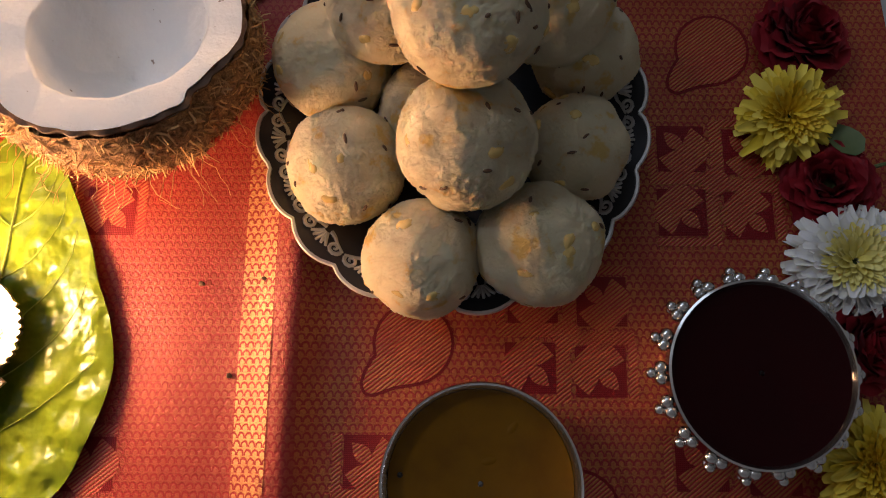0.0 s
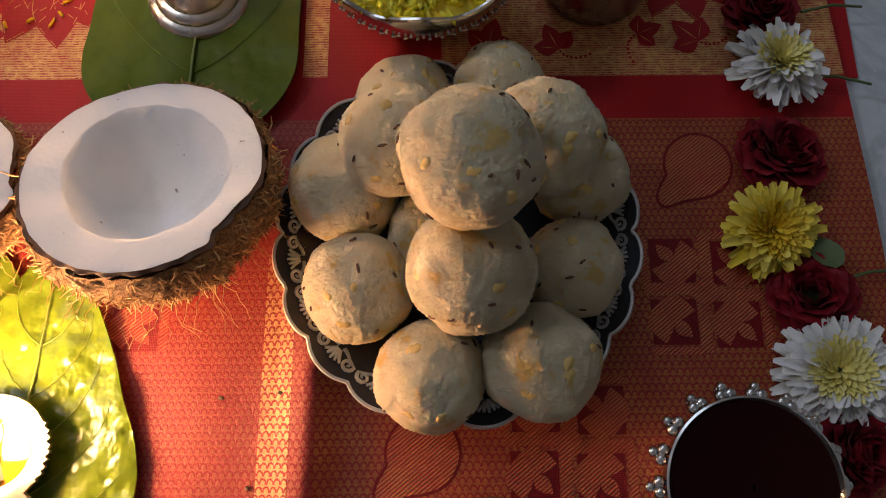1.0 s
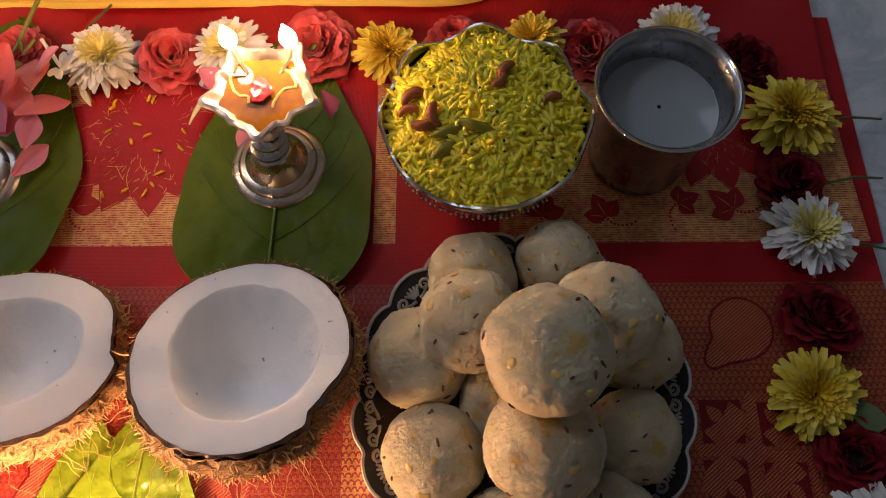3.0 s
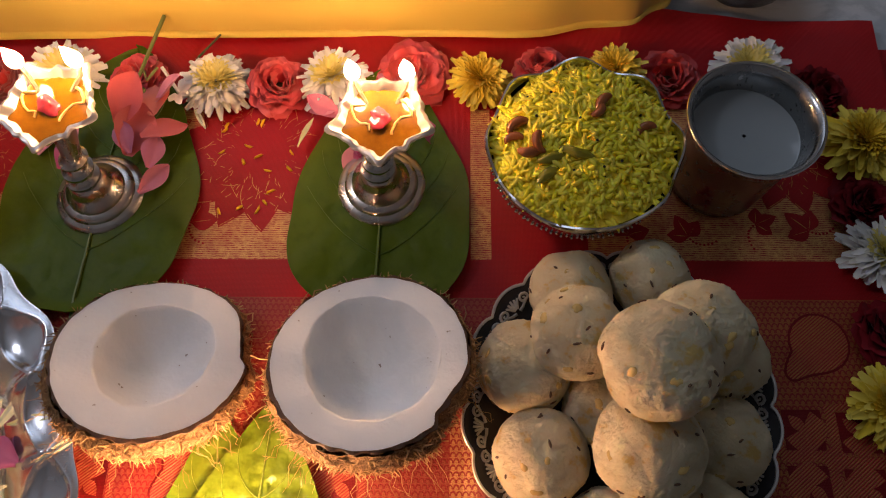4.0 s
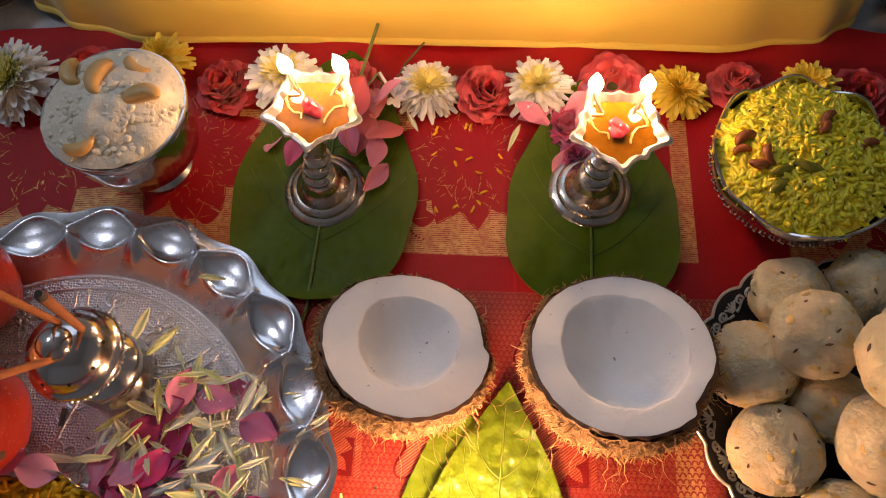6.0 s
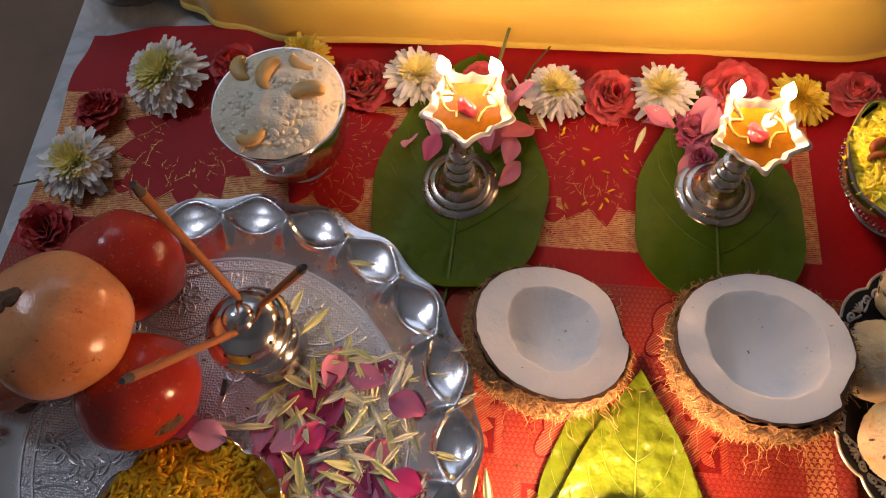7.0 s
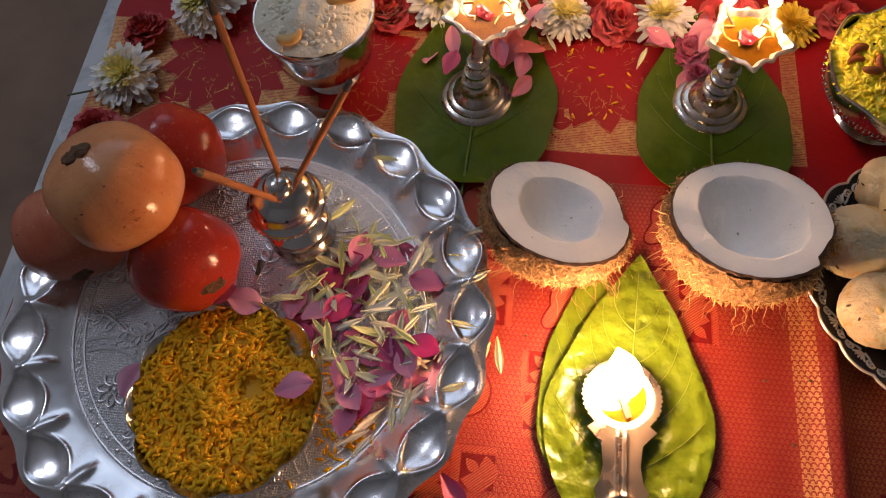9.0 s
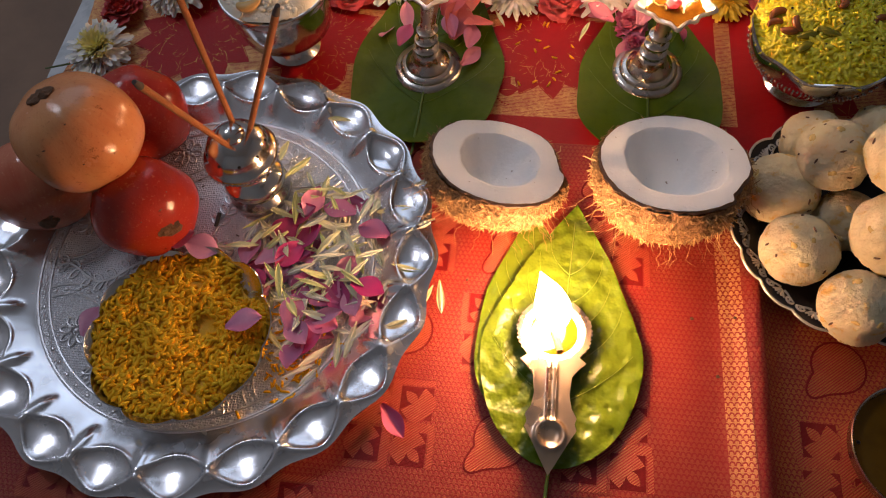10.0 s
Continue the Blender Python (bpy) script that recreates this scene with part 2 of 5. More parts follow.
CASHEW = plain("fried_cashew", (0.62, 0.36, 0.10), (0.74, 0.50, 0.20), 160, 0.4)
CASHEWBROWN = plain("roasted_nut", (0.22, 0.055, 0.015), (0.40, 0.13, 0.03), 160, 0.25)
CHILLI = plain("tempered_chilli", (0.20, 0.18, 0.01), (0.34, 0.28, 0.02), 160, 0.25)
MUSTARD = plain("mustard_seed", (0.01, 0.008, 0.006), (0.03, 0.02, 0.015), 300, 0.4)
PUDDING = plain("milk_pudding", (0.88, 0.84, 0.69), (0.78, 0.72, 0.54), 240, 0.36, bump=0.7, bscale=420)
MILK = plain("thin_milk", (0.26, 0.30, 0.31), (0.33, 0.36, 0.36), 20, 0.12)
DARKSYRUP = plain("dark_red_syrup", (0.012, 0.0015, 0.002), (0.022, 0.002, 0.003), 30, 0.08, Specular_IOR_Level=0.12)
GHEE = plain("turmeric_lentil_broth", (0.10, 0.040, 0.002), (0.24, 0.105, 0.004), 60, 0.06, Specular_IOR_Level=0.22)
OIL = plain("amber_lamp_oil", (0.08, 0.030, 0.001), (0.26, 0.115, 0.005), 130, 0.07)
# Dull steel, paler than the foot: flame light on the cup is tinted in.
CUPSTEEL = steel("flame_lit_lamp_cup", (0.86, 0.83, 0.77), 0.36)
POME_RED = rind("pomegranate_red", (0.50, 0.05, 0.022), (0.36, 0.022, 0.014), (0.62, 0.16, 0.07))
POME_PALE = rind("pomegranate_pale", (0.72, 0.36, 0.15), (0.62, 0.20, 0.075), (0.46, 0.16, 0.07))
POME_PINK = rind("pomegranate_pink", (0.58, 0.22, 0.11), (0.45, 0.085, 0.05), (0.66, 0.30, 0.16))
SCAR = plain("dried_scar", (0.06, 0.03, 0.015), (0.20, 0.10, 0.05), 300, 0.85, bump=1.0)
INCENSE = plain("incense_paste", (0.30, 0.10, 0.03), (0.42, 0.17, 0.06), 400, 0.85, bump=0.6, bscale=900)
ASH = plain("incense_ash", (0.05, 0.04, 0.035), (0.14, 0.12, 0.11), 400, 0.95)
HOLE = plain("dark_hole", (0.01, 0.01, 0.01), (0.015, 0.012, 0.01), 100, 0.8)
WHITEPETAL = per_island("white_petal", (0.96, 0.95, 0.90), (0.93, 0.92, 0.82), 0.6, Subsurface_Weight=0.5, Subsurface_Radius=(0.004, 0.004, 0.003), Subsurface_Scale=1.0)
CREAMCORE = per_island("cream_floret", (0.92, 0.84, 0.34), (0.90, 0.78, 0.20), 0.6)
YELLOWPETAL = per_island("yellow_petal", (0.86, 0.64, 0.04), (0.92, 0.76, 0.14), 0.55, Specular_IOR_Level=0.3)
YELLOWCORE = per_island("deep_yellow_floret", (0.82, 0.52, 0.015), (0.86, 0.62, 0.04), 0.6)
ROSERED = per_island("red_rose_petal", (0.46, 0.018, 0.022), (0.58, 0.05, 0.045), 0.5, Sheen_Weight=0.2)
ROSEDARK = per_island("dark_rose_petal", (0.17, 0.004, 0.010), (0.25, 0.008, 0.014), 0.6, Sheen_Weight=0.03, Specular_IOR_Level=0.2)
ROSECORAL = per_island("coral_rose_petal", (0.60, 0.05, 0.06), (0.72, 0.11, 0.11), 0.5, Sheen_Weight=0.2)
PINKPETAL = per_object("pink_petal", (0.60, 0.08, 0.20), (0.80, 0.36, 0.46), 0.5)
CORALPETAL = per_object("coral_petal", (0.66, 0.12, 0.13), (0.80, 0.30, 0.26), 0.5)
ROSEPINK = per_island("magenta_rose_petal", (0.58, 0.05, 0.16), (0.80, 0.28, 0.42), 0.5, Sheen_Weight=0.2)
PURPLEPETAL = per_object("purple_rose_petal", (0.48, 0.02, 0.17), (0.84, 0.40, 0.58), 0.45)
GREENPETAL = per_object("pale_chrysanthemum_petal", (0.84, 0.86, 0.36), (0.95, 0.96, 0.90), 0.55)
OILPETAL = plain("oil_soaked_petal", (0.22, 0.006, 0.02), (0.62, 0.08, 0.09), 120, 0.10)
FLAMEMAT = glow("flame_glow", (1.0, 0.55, 0.27), FLAME * 1.15)
BIGFLAME = glow("oil_flame_glow", (1.0, 0.54, 0.27), FLAME * 0.74)
WICK = plain("charred_wick", (0.02, 0.015, 0.01), (0.25, 0.2, 0.12), 500, 0.9)
PLASTER = plain("pale_plaster", (0.66, 0.66, 0.65), (0.74, 0.74, 0.72), 6, 0.85, bump=0.2, bscale=60)
FLOORSTONE = plain("brown_floor_stone", (0.085, 0.062, 0.048), (0.40, 0.25, 0.165), 5.5, 0.5)
DARKGLASS = plain("smoked_glass", (0.03, 0.03, 0.035), (0.06, 0.06, 0.065), 40, 0.08)


# ---- mesh helpers ----
TAU = 2 * math.pi


def sm(a, b, x):
    t = min(1.0, max(0.0, (x - a) / (b - a)))
    return t * t * (3 - 2 * t)


def mesh_of(bm, material, name, flat=False, sharp=50):
    me = bpy.data.meshes.new(name)
    bm.normal_update()
    bm.to_mesh(me)
    bm.free()
    for m in material if isinstance(material, (list, tuple)) else [material]:
        me.materials.append(m)
    if not flat:
        me.polygons.foreach_set("use_smooth", [True] * len(me.polygons))
        me.set_sharp_from_angle(angle=radians(sharp))
    return me


def part(name, bm, material, parent=None, label="", flat=False, sharp=50):
    """One bmesh as one mesh object, under a thing, or a thing of its own."""
    ob = new(name, mesh_of(bm, material, name, flat, sharp))
    if parent:
        ob.parent = parent
    return tagged(ob, label)


def thing(name, m, label, category, group="", kind=""):
    ob = new(name)
    ob.empty_display_size = 0.01
    ob.matrix_basis = m
    return tagged(ob, label, category, group, kind)


def sheet(fn, nu, nv, loop=False, bm=None):
    """A grid of faces through fn(u, v), u and v from 0 to 1."""
    bm = bm or bmesh.new()
    rows = [[bm.verts.new(fn(i / nu, j / nv)) for i in range(nu if loop else nu + 1)] for j in range(nv + 1)]
    for a, b in zip(rows, rows[1:]):
        for i in range(nu):
            k = (i + 1) % len(a)
            bm.faces.new((a[i], a[k], b[k], b[i]))
    return bm


def thicken(bm, t):
    """Gives a sheet a second face t below it."""
    bm.normal_update()
    if sum(f.normal.z * f.calc_area() for f in bm.faces) < 0:
        bmesh.ops.reverse_faces(bm, faces=bm.faces[:])
    bm.normal_update()
    down = {v: bm.verts.new(v.co - v.normal * abs(t)) for v in bm.verts[:]}
    rim = [e for e in bm.edges if e.is_boundary]
    for f in bm.faces[:]:
        bm.faces.new([down[v] for v in reversed(f.verts[:])])
    for e in rim:
        a, b = e.verts
        bm.faces.new((a, b, down[b], down[a]))
    bmesh.ops.recalc_face_normals(bm, faces=bm.faces[:])


def lathe(profile, n=48, bend=None, bm=None, caps=True):
    """A turned form from (radius, height) pairs; bend(angle, r, z) may change each ring."""
    bm = bm or bmesh.new()
    rings = []
    for r, z in profile:
        ring = []
        for i in range(n):
            a = TAU * i / n
            rr, zz = bend(a, r, z) if bend else (r, z)
            ring.append(bm.verts.new((rr * math.cos(a), rr * math.sin(a), zz)))
        rings.append(ring)
    for a, b in zip(rings, rings[1:]):
        for i in range(n):
            k = (i + 1) % n
            bm.faces.new((a[i], a[k], b[k], b[i]))
    if caps:
        for ring, flip in ((rings[0], True), (rings[-1], False)):
            bm.faces.new(ring[::-1] if flip else ring)
    return bm


def blob(m, size, seg=10, rings=6, bm=None, rough=0.0, seed=0.0, freq=60.0):
    """An ellipsoid of half sizes, uneven by rough metres."""
    bm = bm or bmesh.new()
    made = bmesh.ops.create_uvsphere(bm, u_segments=seg, v_segments=rings, radius=1.0)["verts"]
    for v in made:
        d = v.co.normalized()
        p = Vector((d.x * size[0], d.y * size[1], d.z * size[2]))
        if rough:
            q = p * freq + Vector((seed, seed * 1.7, seed * 0.3))
            p += d * rough * (noise.noise(q) + 0.5 * noise.noise(q * 2.7))
        v.co = m @ p
    return bm


def rod(points, radius, n=6, bm=None, taper=1.0):
    """A round bar along points."""
    bm = bm or bmesh.new()
    pts = [Vector(p) for p in points]
    rings = []
    for i, p in enumerate(pts):
        d = (pts[min(i + 1, len(pts) - 1)] - pts[max(i - 1, 0)]).normalized()
        side = d.cross(Vector((0, 0, 1)))
        side = Vector((1, 0, 0)) if side.length < 1e-4 else side.normalized()
        up = side.cross(d)
        r = radius * (1 + (taper - 1) * i / max(1, len(pts) - 1))
        rings.append([bm.verts.new(p + r * (math.cos(TAU * k / n) * side + math.sin(TAU * k / n) * up)) for k in range(n)])
    for a, b in zip(rings, rings[1:]):
        for i in range(n):
            k = (i + 1) % n
            bm.faces.new((a[i], a[k], b[k], b[i]))
    bm.faces.new(rings[0][::-1])
    bm.faces.new(rings[-1])
    return bm


def box(a, b, bm=None):
    bm = bm or bmesh.new()
    v = [bm.verts.new((x, y, z)) for z in (a[2], b[2]) for x, y in ((a[0], a[1]), (b[0], a[1]), (b[0], b[1]), (a[0], b[1]))]
    for f in ((3, 2, 1, 0), (4, 5, 6, 7), (0, 1, 5, 4), (1, 2, 6, 5), (2, 3, 7, 6), (3, 0, 4, 7)):
        bm.faces.new([v[i] for i in f])
    return bm


# low-poly pattern of a grain, put down many times into one mesh
GRAIN = [(0, 0, -1)] + [(0.9 * math.cos(TAU * k / 5), 0.9 * math.sin(TAU * k / 5), z) for z in (-0.55, 0.5) for k in range(5)] + [(0, 0, 1)]
GRAIN_FACES = [(0, 1 + (k + 1) % 5, 1 + k) for k in range(5)] + [(1 + k, 1 + (k + 1) % 5, 6 + (k + 1) % 5, 6 + k) for k in range(5)] + [(6 + k, 6 + (k + 1) % 5, 11) for k in range(5)]


def grains(name, poses, length, width, material, parent=None, label=""):
    """Many grains, slightly curved, joined in one mesh."""
    verts, faces = [], []
    for m in poses:
        o = len(verts)
        l, w = length * random.uniform(0.8, 1.15), width * random.uniform(0.85, 1.15)
        for x, y, z in GRAIN:
            verts.append(tuple(m @ Vector((x * w / 2 + 0.12 * l * (z * z - 0.5), y * w / 2, z * l / 2))))
        faces += [tuple(o + i for i in f) for f in GRAIN_FACES]
    me = bpy.data.meshes.new(name)
    me.from_pydata(verts, [], faces)
    me.materials.append(material)
    me.polygons.foreach_set("use_smooth", [True] * len(faces))
    ob = new(name, me)
    if parent:
        ob.parent = parent
    return tagged(ob, label, kind="stuff")


# ---- the setting ----
def wall(name, a, b, material, kind="structure", label=""):
    return tagged(part(name, box(a, b), material, flat=True), label, "wall" if "wall" in name else name, kind=kind)


wall("floor", (-2.2, -2.0, -0.47), (2.0, 2.0, -0.42), FLOORSTONE, label="brown stone floor below the slab")
for a, b in (((-2.2, 2.0, -0.47), (-1.55, 2.1, 2.4)), ((0.05, 2.0, -0.47), (2.0, 2.1, 2.4)), ((-1.55, 2.0, -0.47), (0.05, 2.1, 1.1)), ((-1.55, 2.0, 2.32), (0.05, 2.1, 2.4))):
    wall("wall_north", a, b, PLASTER, label="pale plaster wall round a window")
wall("wall_south", (-2.2, -2.1, -0.47), (2.0, -2.0, 2.4), PLASTER, label="pale plaster wall")
wall("wall_west", (-2.3, -2.1, -0.47), (-2.2, 2.1, 2.4), PLASTER, label="pale plaster wall")
wall("wall_east", (2.0, -2.1, -0.47), (2.1, 2.1, 2.4), PLASTER, label="pale plaster wall")
wall("ceiling", (-2.2, -2.0, 2.4), (2.0, 2.0, 2.5), PLASTER, label="pale plaster ceiling")


def slab():
    bm = box((-0.612, -0.9, -0.045), (1.2, 1.1, -0.0075))
    bmesh.ops.bevel(bm, geom=bm.edges[:], offset=0.003, segments=2, affect="EDGES")
    ob = thing("marble_platform", pose(0, 0, 0), "grey-white veined marble slab under the altar cloth", "platform", kind="structure")
    part("slab", bm, MARBLE, ob, sharp=30)
    part("plinth", box((-0.585, -0.85, -0.42), (1.15, 1.05, -0.045)), PLASTER, ob, flat=True)


slab()

# ---- the altar cloth ----
X0, X1, Y0, Y1 = -0.592, 0.200, -0.42, 0.373
FOLD = -0.052


def lie(x, y):
    """Height of the cloth: a thicker layer ends in a soft fold, shallow wrinkles elsewhere."""
    keep = 1 - sm(0.08, 0.16, y)
    xf = FOLD + 0.004 * math.sin(9 * y)
    left = 0.0010 * keep * (1 - sm(xf - 0.006, xf + 0.010, x))
    ridge = 0.0078 * keep * math.exp(-((x - xf + 0.004) / (0.013 if x < xf - 0.004 else 0.0075)) ** 2)
    wr = 0.0005 * noise.noise(Vector((x * 22, y * 16, 0.3))) + 0.0012 * sm(0.30, 0.37, y) * noise.noise(Vector((x * 35, y * 30, 4.0)))
    side = 0.003 * sm(0.30, 0.36, y) * math.sin(38 * x)
    return left + ridge + wr + side


def cuts(lo, hi, step, more=()):
    n = max(1, round((hi - lo) / step))
    return sorted(set([lo + (hi - lo) * i / n for i in range(n + 1)] + [m for m in more if lo < m < hi]))


def cloth_edge(x, y):
    """The cloth's outline wanders a little and its back corners are rounded."""
    k = sm(X0 + 0.02, X0, x)
    x += 0.004 * k * math.sin(31 * y) + 0.012 * k * sm(0.30, 0.37, y)
    y += 0.006 * sm(Y1 - 0.03, Y1, y) * math.sin(17 * x + 1)
    x += 0.004 * sm(X1 - 0.02, X1, x) * math.sin(13 * y + 0.6)
    y -= 0.02 * sm(X0 + 0.06, X0, x) * sm(0.30, 0.37, y)
    return x, y


def altar_cloth():
    bands = (0.176, 0.199, 0.242, 0.305)
    xs, ys = cuts(X0, X1, 0.006, (-0.066, -0.054)), cuts(Y0, Y1, 0.006, bands)
    bm = bmesh.new()
    top = []
    for y in ys:
        row = []
        for x in xs:
            ex, ey = cloth_edge(x, y)
            row.append(bm.verts.new((ex, ey, lie(x, y))))
        top.append(row)
    for j in range(len(ys) - 1):
        for i in range(len(xs) - 1):
            f = bm.faces.new((top[j][i], top[j][i + 1], top[j + 1][i + 1], top[j + 1][i]))
            x, y = (xs[i] + xs[i + 1]) / 2, (ys[j] + ys[j + 1]) / 2
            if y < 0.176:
                # Left of the fold, the fourth material has the lamp flame's light painted in.
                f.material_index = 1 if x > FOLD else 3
            elif 0.199 < y < 0.305 and not (-0.100 < x < -0.066 or -0.054 < x < 0.0 and y > 0.199):
                f.material_index = 2 if y < 0.30 else 0
    rim = [top[0], [r[-1] for r in top], top[-1][::-1], [r[0] for r in top][::-1]]
    for side in rim:
        low = [bm.verts.new((v.co.x, v.co.y, -0.0072)) for v in side]
        for a, b, c, d in zip(side, side[1:], low[1:], low):
            bm.faces.new((b, a, d, c))
    ob = part("altar_cloth", bm, [RED, GROUND, BAND, GROUND_LIT], sharp=80)
    return tagged(ob, "red silk altar cloth with woven gold brocade, lying on the slab", "cloth")


CLOTH = altar_cloth()


def patch(bm, pts, lift):
    """A flat woven figure on the cloth, from a fan of corner points."""
    n = len(pts)
    cx, cy = sum(p[0] for p in pts) / n, sum(p[1] for p in pts) / n
    lift *= 0.45
    mid = bm.verts.new((cx, cy, lie(cx, cy) + lift))
    ring = [bm.verts.new((x, y, lie(x, y) + lift)) for x, y in pts]
    for i in range(n):
        bm.faces.new((mid, ring[i], ring[(i + 1) % n]))


def petal_pts(cx, cy, ang, length, width, n=9):
    pts = []
    for i in range(n):
        s = i / (n - 1)
        pts.append((s * length, 0.5 * width * math.sin(math.pi * s ** 0.85)))
    pts += [(x, -y) for x, y in pts[-2:0:-1]]
    c, s = math.cos(ang), math.sin(ang)
    return [(cx + c * x - s * y, cy + s * x + c * y) for x, y in pts]


def quad_pts(cx, cy, w, h):
    return [(cx - w / 2, cy - h / 2), (cx, cy - h / 2), (cx + w / 2, cy - h / 2), (cx + w / 2, cy), (cx + w / 2, cy + h / 2), (cx, cy + h / 2), (cx - w / 2, cy + h / 2), (cx - w / 2, cy)]


def ring_pts(cx, cy, r, n=12):
    return [(cx + r * math.cos(TAU * i / n), cy + r * math.sin(TAU * i / n)) for i in range(n)]


def weave():
    # worn: figures on the flame-lit side, with that glare in their colour
    red, deep, gold, line, worn, strip = (bmesh.new() for _ in range(6))
    P = 0.065

    def pinwheel(cx, cy, gold):
        for q in range(4):
            a = math.pi / 2 * q
            ca, sa = math.cos(a), math.sin(a)
            at = lambda x, y: (cx + ca * x - sa * y, cy + sa * x + ca * y)
            patch(gold, [at(*p) for p in quad_pts(0.0015, 0.0165, 0.0055, 0.022)], 0.0006)
            patch(gold, [at(*p) for p in quad_pts(0.0145, 0.0265, 0.022, 0.0035)], 0.0006)
            ox, oy = at(0.0148, 0.0135)
            patch(deep, [at(*p) for p in quad_pts(0.0148, 0.0135, 0.0205, 0.0205)], 0.0004)
            bx, by = at(0.0070, 0.0060) if q % 2 else at(0.0225, 0.0060)
            d = math.atan2(oy - by, ox - bx)
            for k in (-0.62, 0.62):
                patch(gold, petal_pts(bx, by, d + k, 0.0175, 0.0118), 0.0008)
            patch(gold, petal_pts(bx + 0.010 * math.cos(d), by + 0.010 * math.sin(d), d, 0.011, 0.0065), 0.0010)
        patch(gold, ring_pts(cx, cy, 0.0062), 0.0011)

    def paisley(cx, cy, gold):
        discs = []
        for i in range(15):
            t = i / 14
            a = 0.5 - 4.4 * t
            discs.append((cx + 0.003 - 0.0135 * sm(0, 1, t * 1.3) + 0.0040 * t * math.cos(a), cy + 0.006 - 0.0165 * min(1, t * 1.25) + 0.0055 * t * math.sin(a) * sm(0.4, 1, t), 0.0142 * (1 - t) ** 1.25 + 0.0012))
        for i, (x, y, r) in enumerate(discs):
            patch(deep, ring_pts(x, y, r + 0.0013, 22), 0.0004 + 0.00001 * i)
            patch(gold, ring_pts(x, y, r, 22), 0.0008 + 0.00001 * i)

    for i in range(-13, 3):
        for j in range(-8, 2):
            cx, cy = 0.120 + P * i, 0.0905 + P * j
            cx -= 0.008 if cx < FOLD else 0
            if (i + j) % 2:
                cy -= 0.010
            if cx < X0 + 0.035 or cx > X1 - 0.03 or cy > 0.15 or abs(cx - FOLD) < 0.034 or cy < -0.2:
                continue
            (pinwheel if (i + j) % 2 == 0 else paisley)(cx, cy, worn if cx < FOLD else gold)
    # plain gold rules beside the fold and along the field's edge
    for j in range(60):
        y = -0.33 + j * 0.0075
        if y < 0.11:
            patch(strip, quad_pts(FOLD - 0.018, y, 0.014, 0.0075), 0.0005)
    # the border: red leaf sprays and large flowers
    def spray(cx, cy, a0, s):
        for k, l in ((-1.05, 0.8), (0.0, 1.0), (1.05, 0.8)):
            patch(red, petal_pts(cx, cy, a0 + k, 0.017 * s * l, 0.0105 * s), 0.0006)
            ex, ey = cx + 0.013 * s * l * math.cos(a0 + k), cy + 0.013 * s * l * math.sin(a0 + k)
            patch(line, [(cx, cy), ((cx + ex) / 2 + 0.0002, (cy + ey) / 2 + 0.0002), (ex, ey), ((cx + ex) / 2 - 0.0002, (cy + ey) / 2 - 0.0002)], 0.0009)
        for t in range(9):
            patch(red, ring_pts(cx - 0.002 * t * math.cos(a0 + 0.12 * t), cy - 0.002 * t * math.sin(a0 + 0.12 * t), 0.0008, 6), 0.0006)

    wild = random.Random(12)

    def bloom(cx, cy, s):
        for ring, (rad, n) in enumerate(((0.036, 13), (0.024, 9))):
            for k in range(n):
                a = TAU * k / n + 0.3 * ring
                patch(red, petal_pts(cx + 0.3 * rad * math.cos(a), cy + 0.3 * rad * math.sin(a), a, rad * s, 0.021 * s), 0.0005 + 0.0002 * ring)
                rim = petal_pts(cx + 0.3 * rad * math.cos(a), cy + 0.3 * rad * math.sin(a), a, rad * s * 0.97, 0.020 * s, 12)
                for p0, p1 in zip(rim[3:-3], rim[4:-2]):
                    if wild.random() < 0.62:
                        continue
                    dx, dy = p1[0] - p0[0], p1[1] - p0[1]
                    ll = math.hypot(dx, dy) + 1e-9
                    nx, ny = -dy / ll * 0.00014, dx / ll * 0.00014
                    patch(line, [(p0[0] - nx, p0[1] - ny), (p1[0] - nx, p1[1] - ny), (p1[0] + nx, p1[1] + ny), (p0[0] + nx, p0[1] + ny)], 0.0010 + 0.0002 * ring)
                for _ in range(3):
                    b, r0 = a + wild.uniform(-0.25, 0.25), wild.uniform(0.5, 0.85) * rad * s
                    p0 = (cx + r0 * math.cos(b), cy + r0 * math.sin(b))
                    p1 = (p0[0] + 0.004 * math.cos(b + wild.uniform(-0.5, 0.5)), p0[1] + 0.004 * math.sin(b + wild.uniform(-0.5, 0.5)))
                    patch(line, [p0, (p1[0] + 0.0002, p1[1]), (p1[0] - 0.0002, p1[1])], 0.0010 + 0.0002 * ring)
        patch(red, ring_pts(cx, cy, 0.014 * s), 0.0011)

    for cx, cy, a0, s in ((0.130, 0.218, 2.4, 1.0), (0.100, 0.222, 0.4, 0.8), (0.173, 0.212, 1.0, 0.9), (0.060, 0.214, 2.0, 0.9), (-0.232, 0.222, 1.2, 1.2), (-0.155, 0.214, 1.9, 0.9),
                          (0.025, 0.215, 1.3, 1.0), (-0.37, 0.218, 1.3, 1.1), (-0.52, 0.222, 1.7, 1.1)):
        spray(cx, cy, a0, s)
    for cx, cy, s in ((-0.196, 0.270, 1.22), (-0.385, 0.268, 1.2), (-0.485, 0.264, 1.25), (-0.290, 0.268, 1.2), (0.125, 0.275, 1.0)):
        bloom(cx, cy, s)
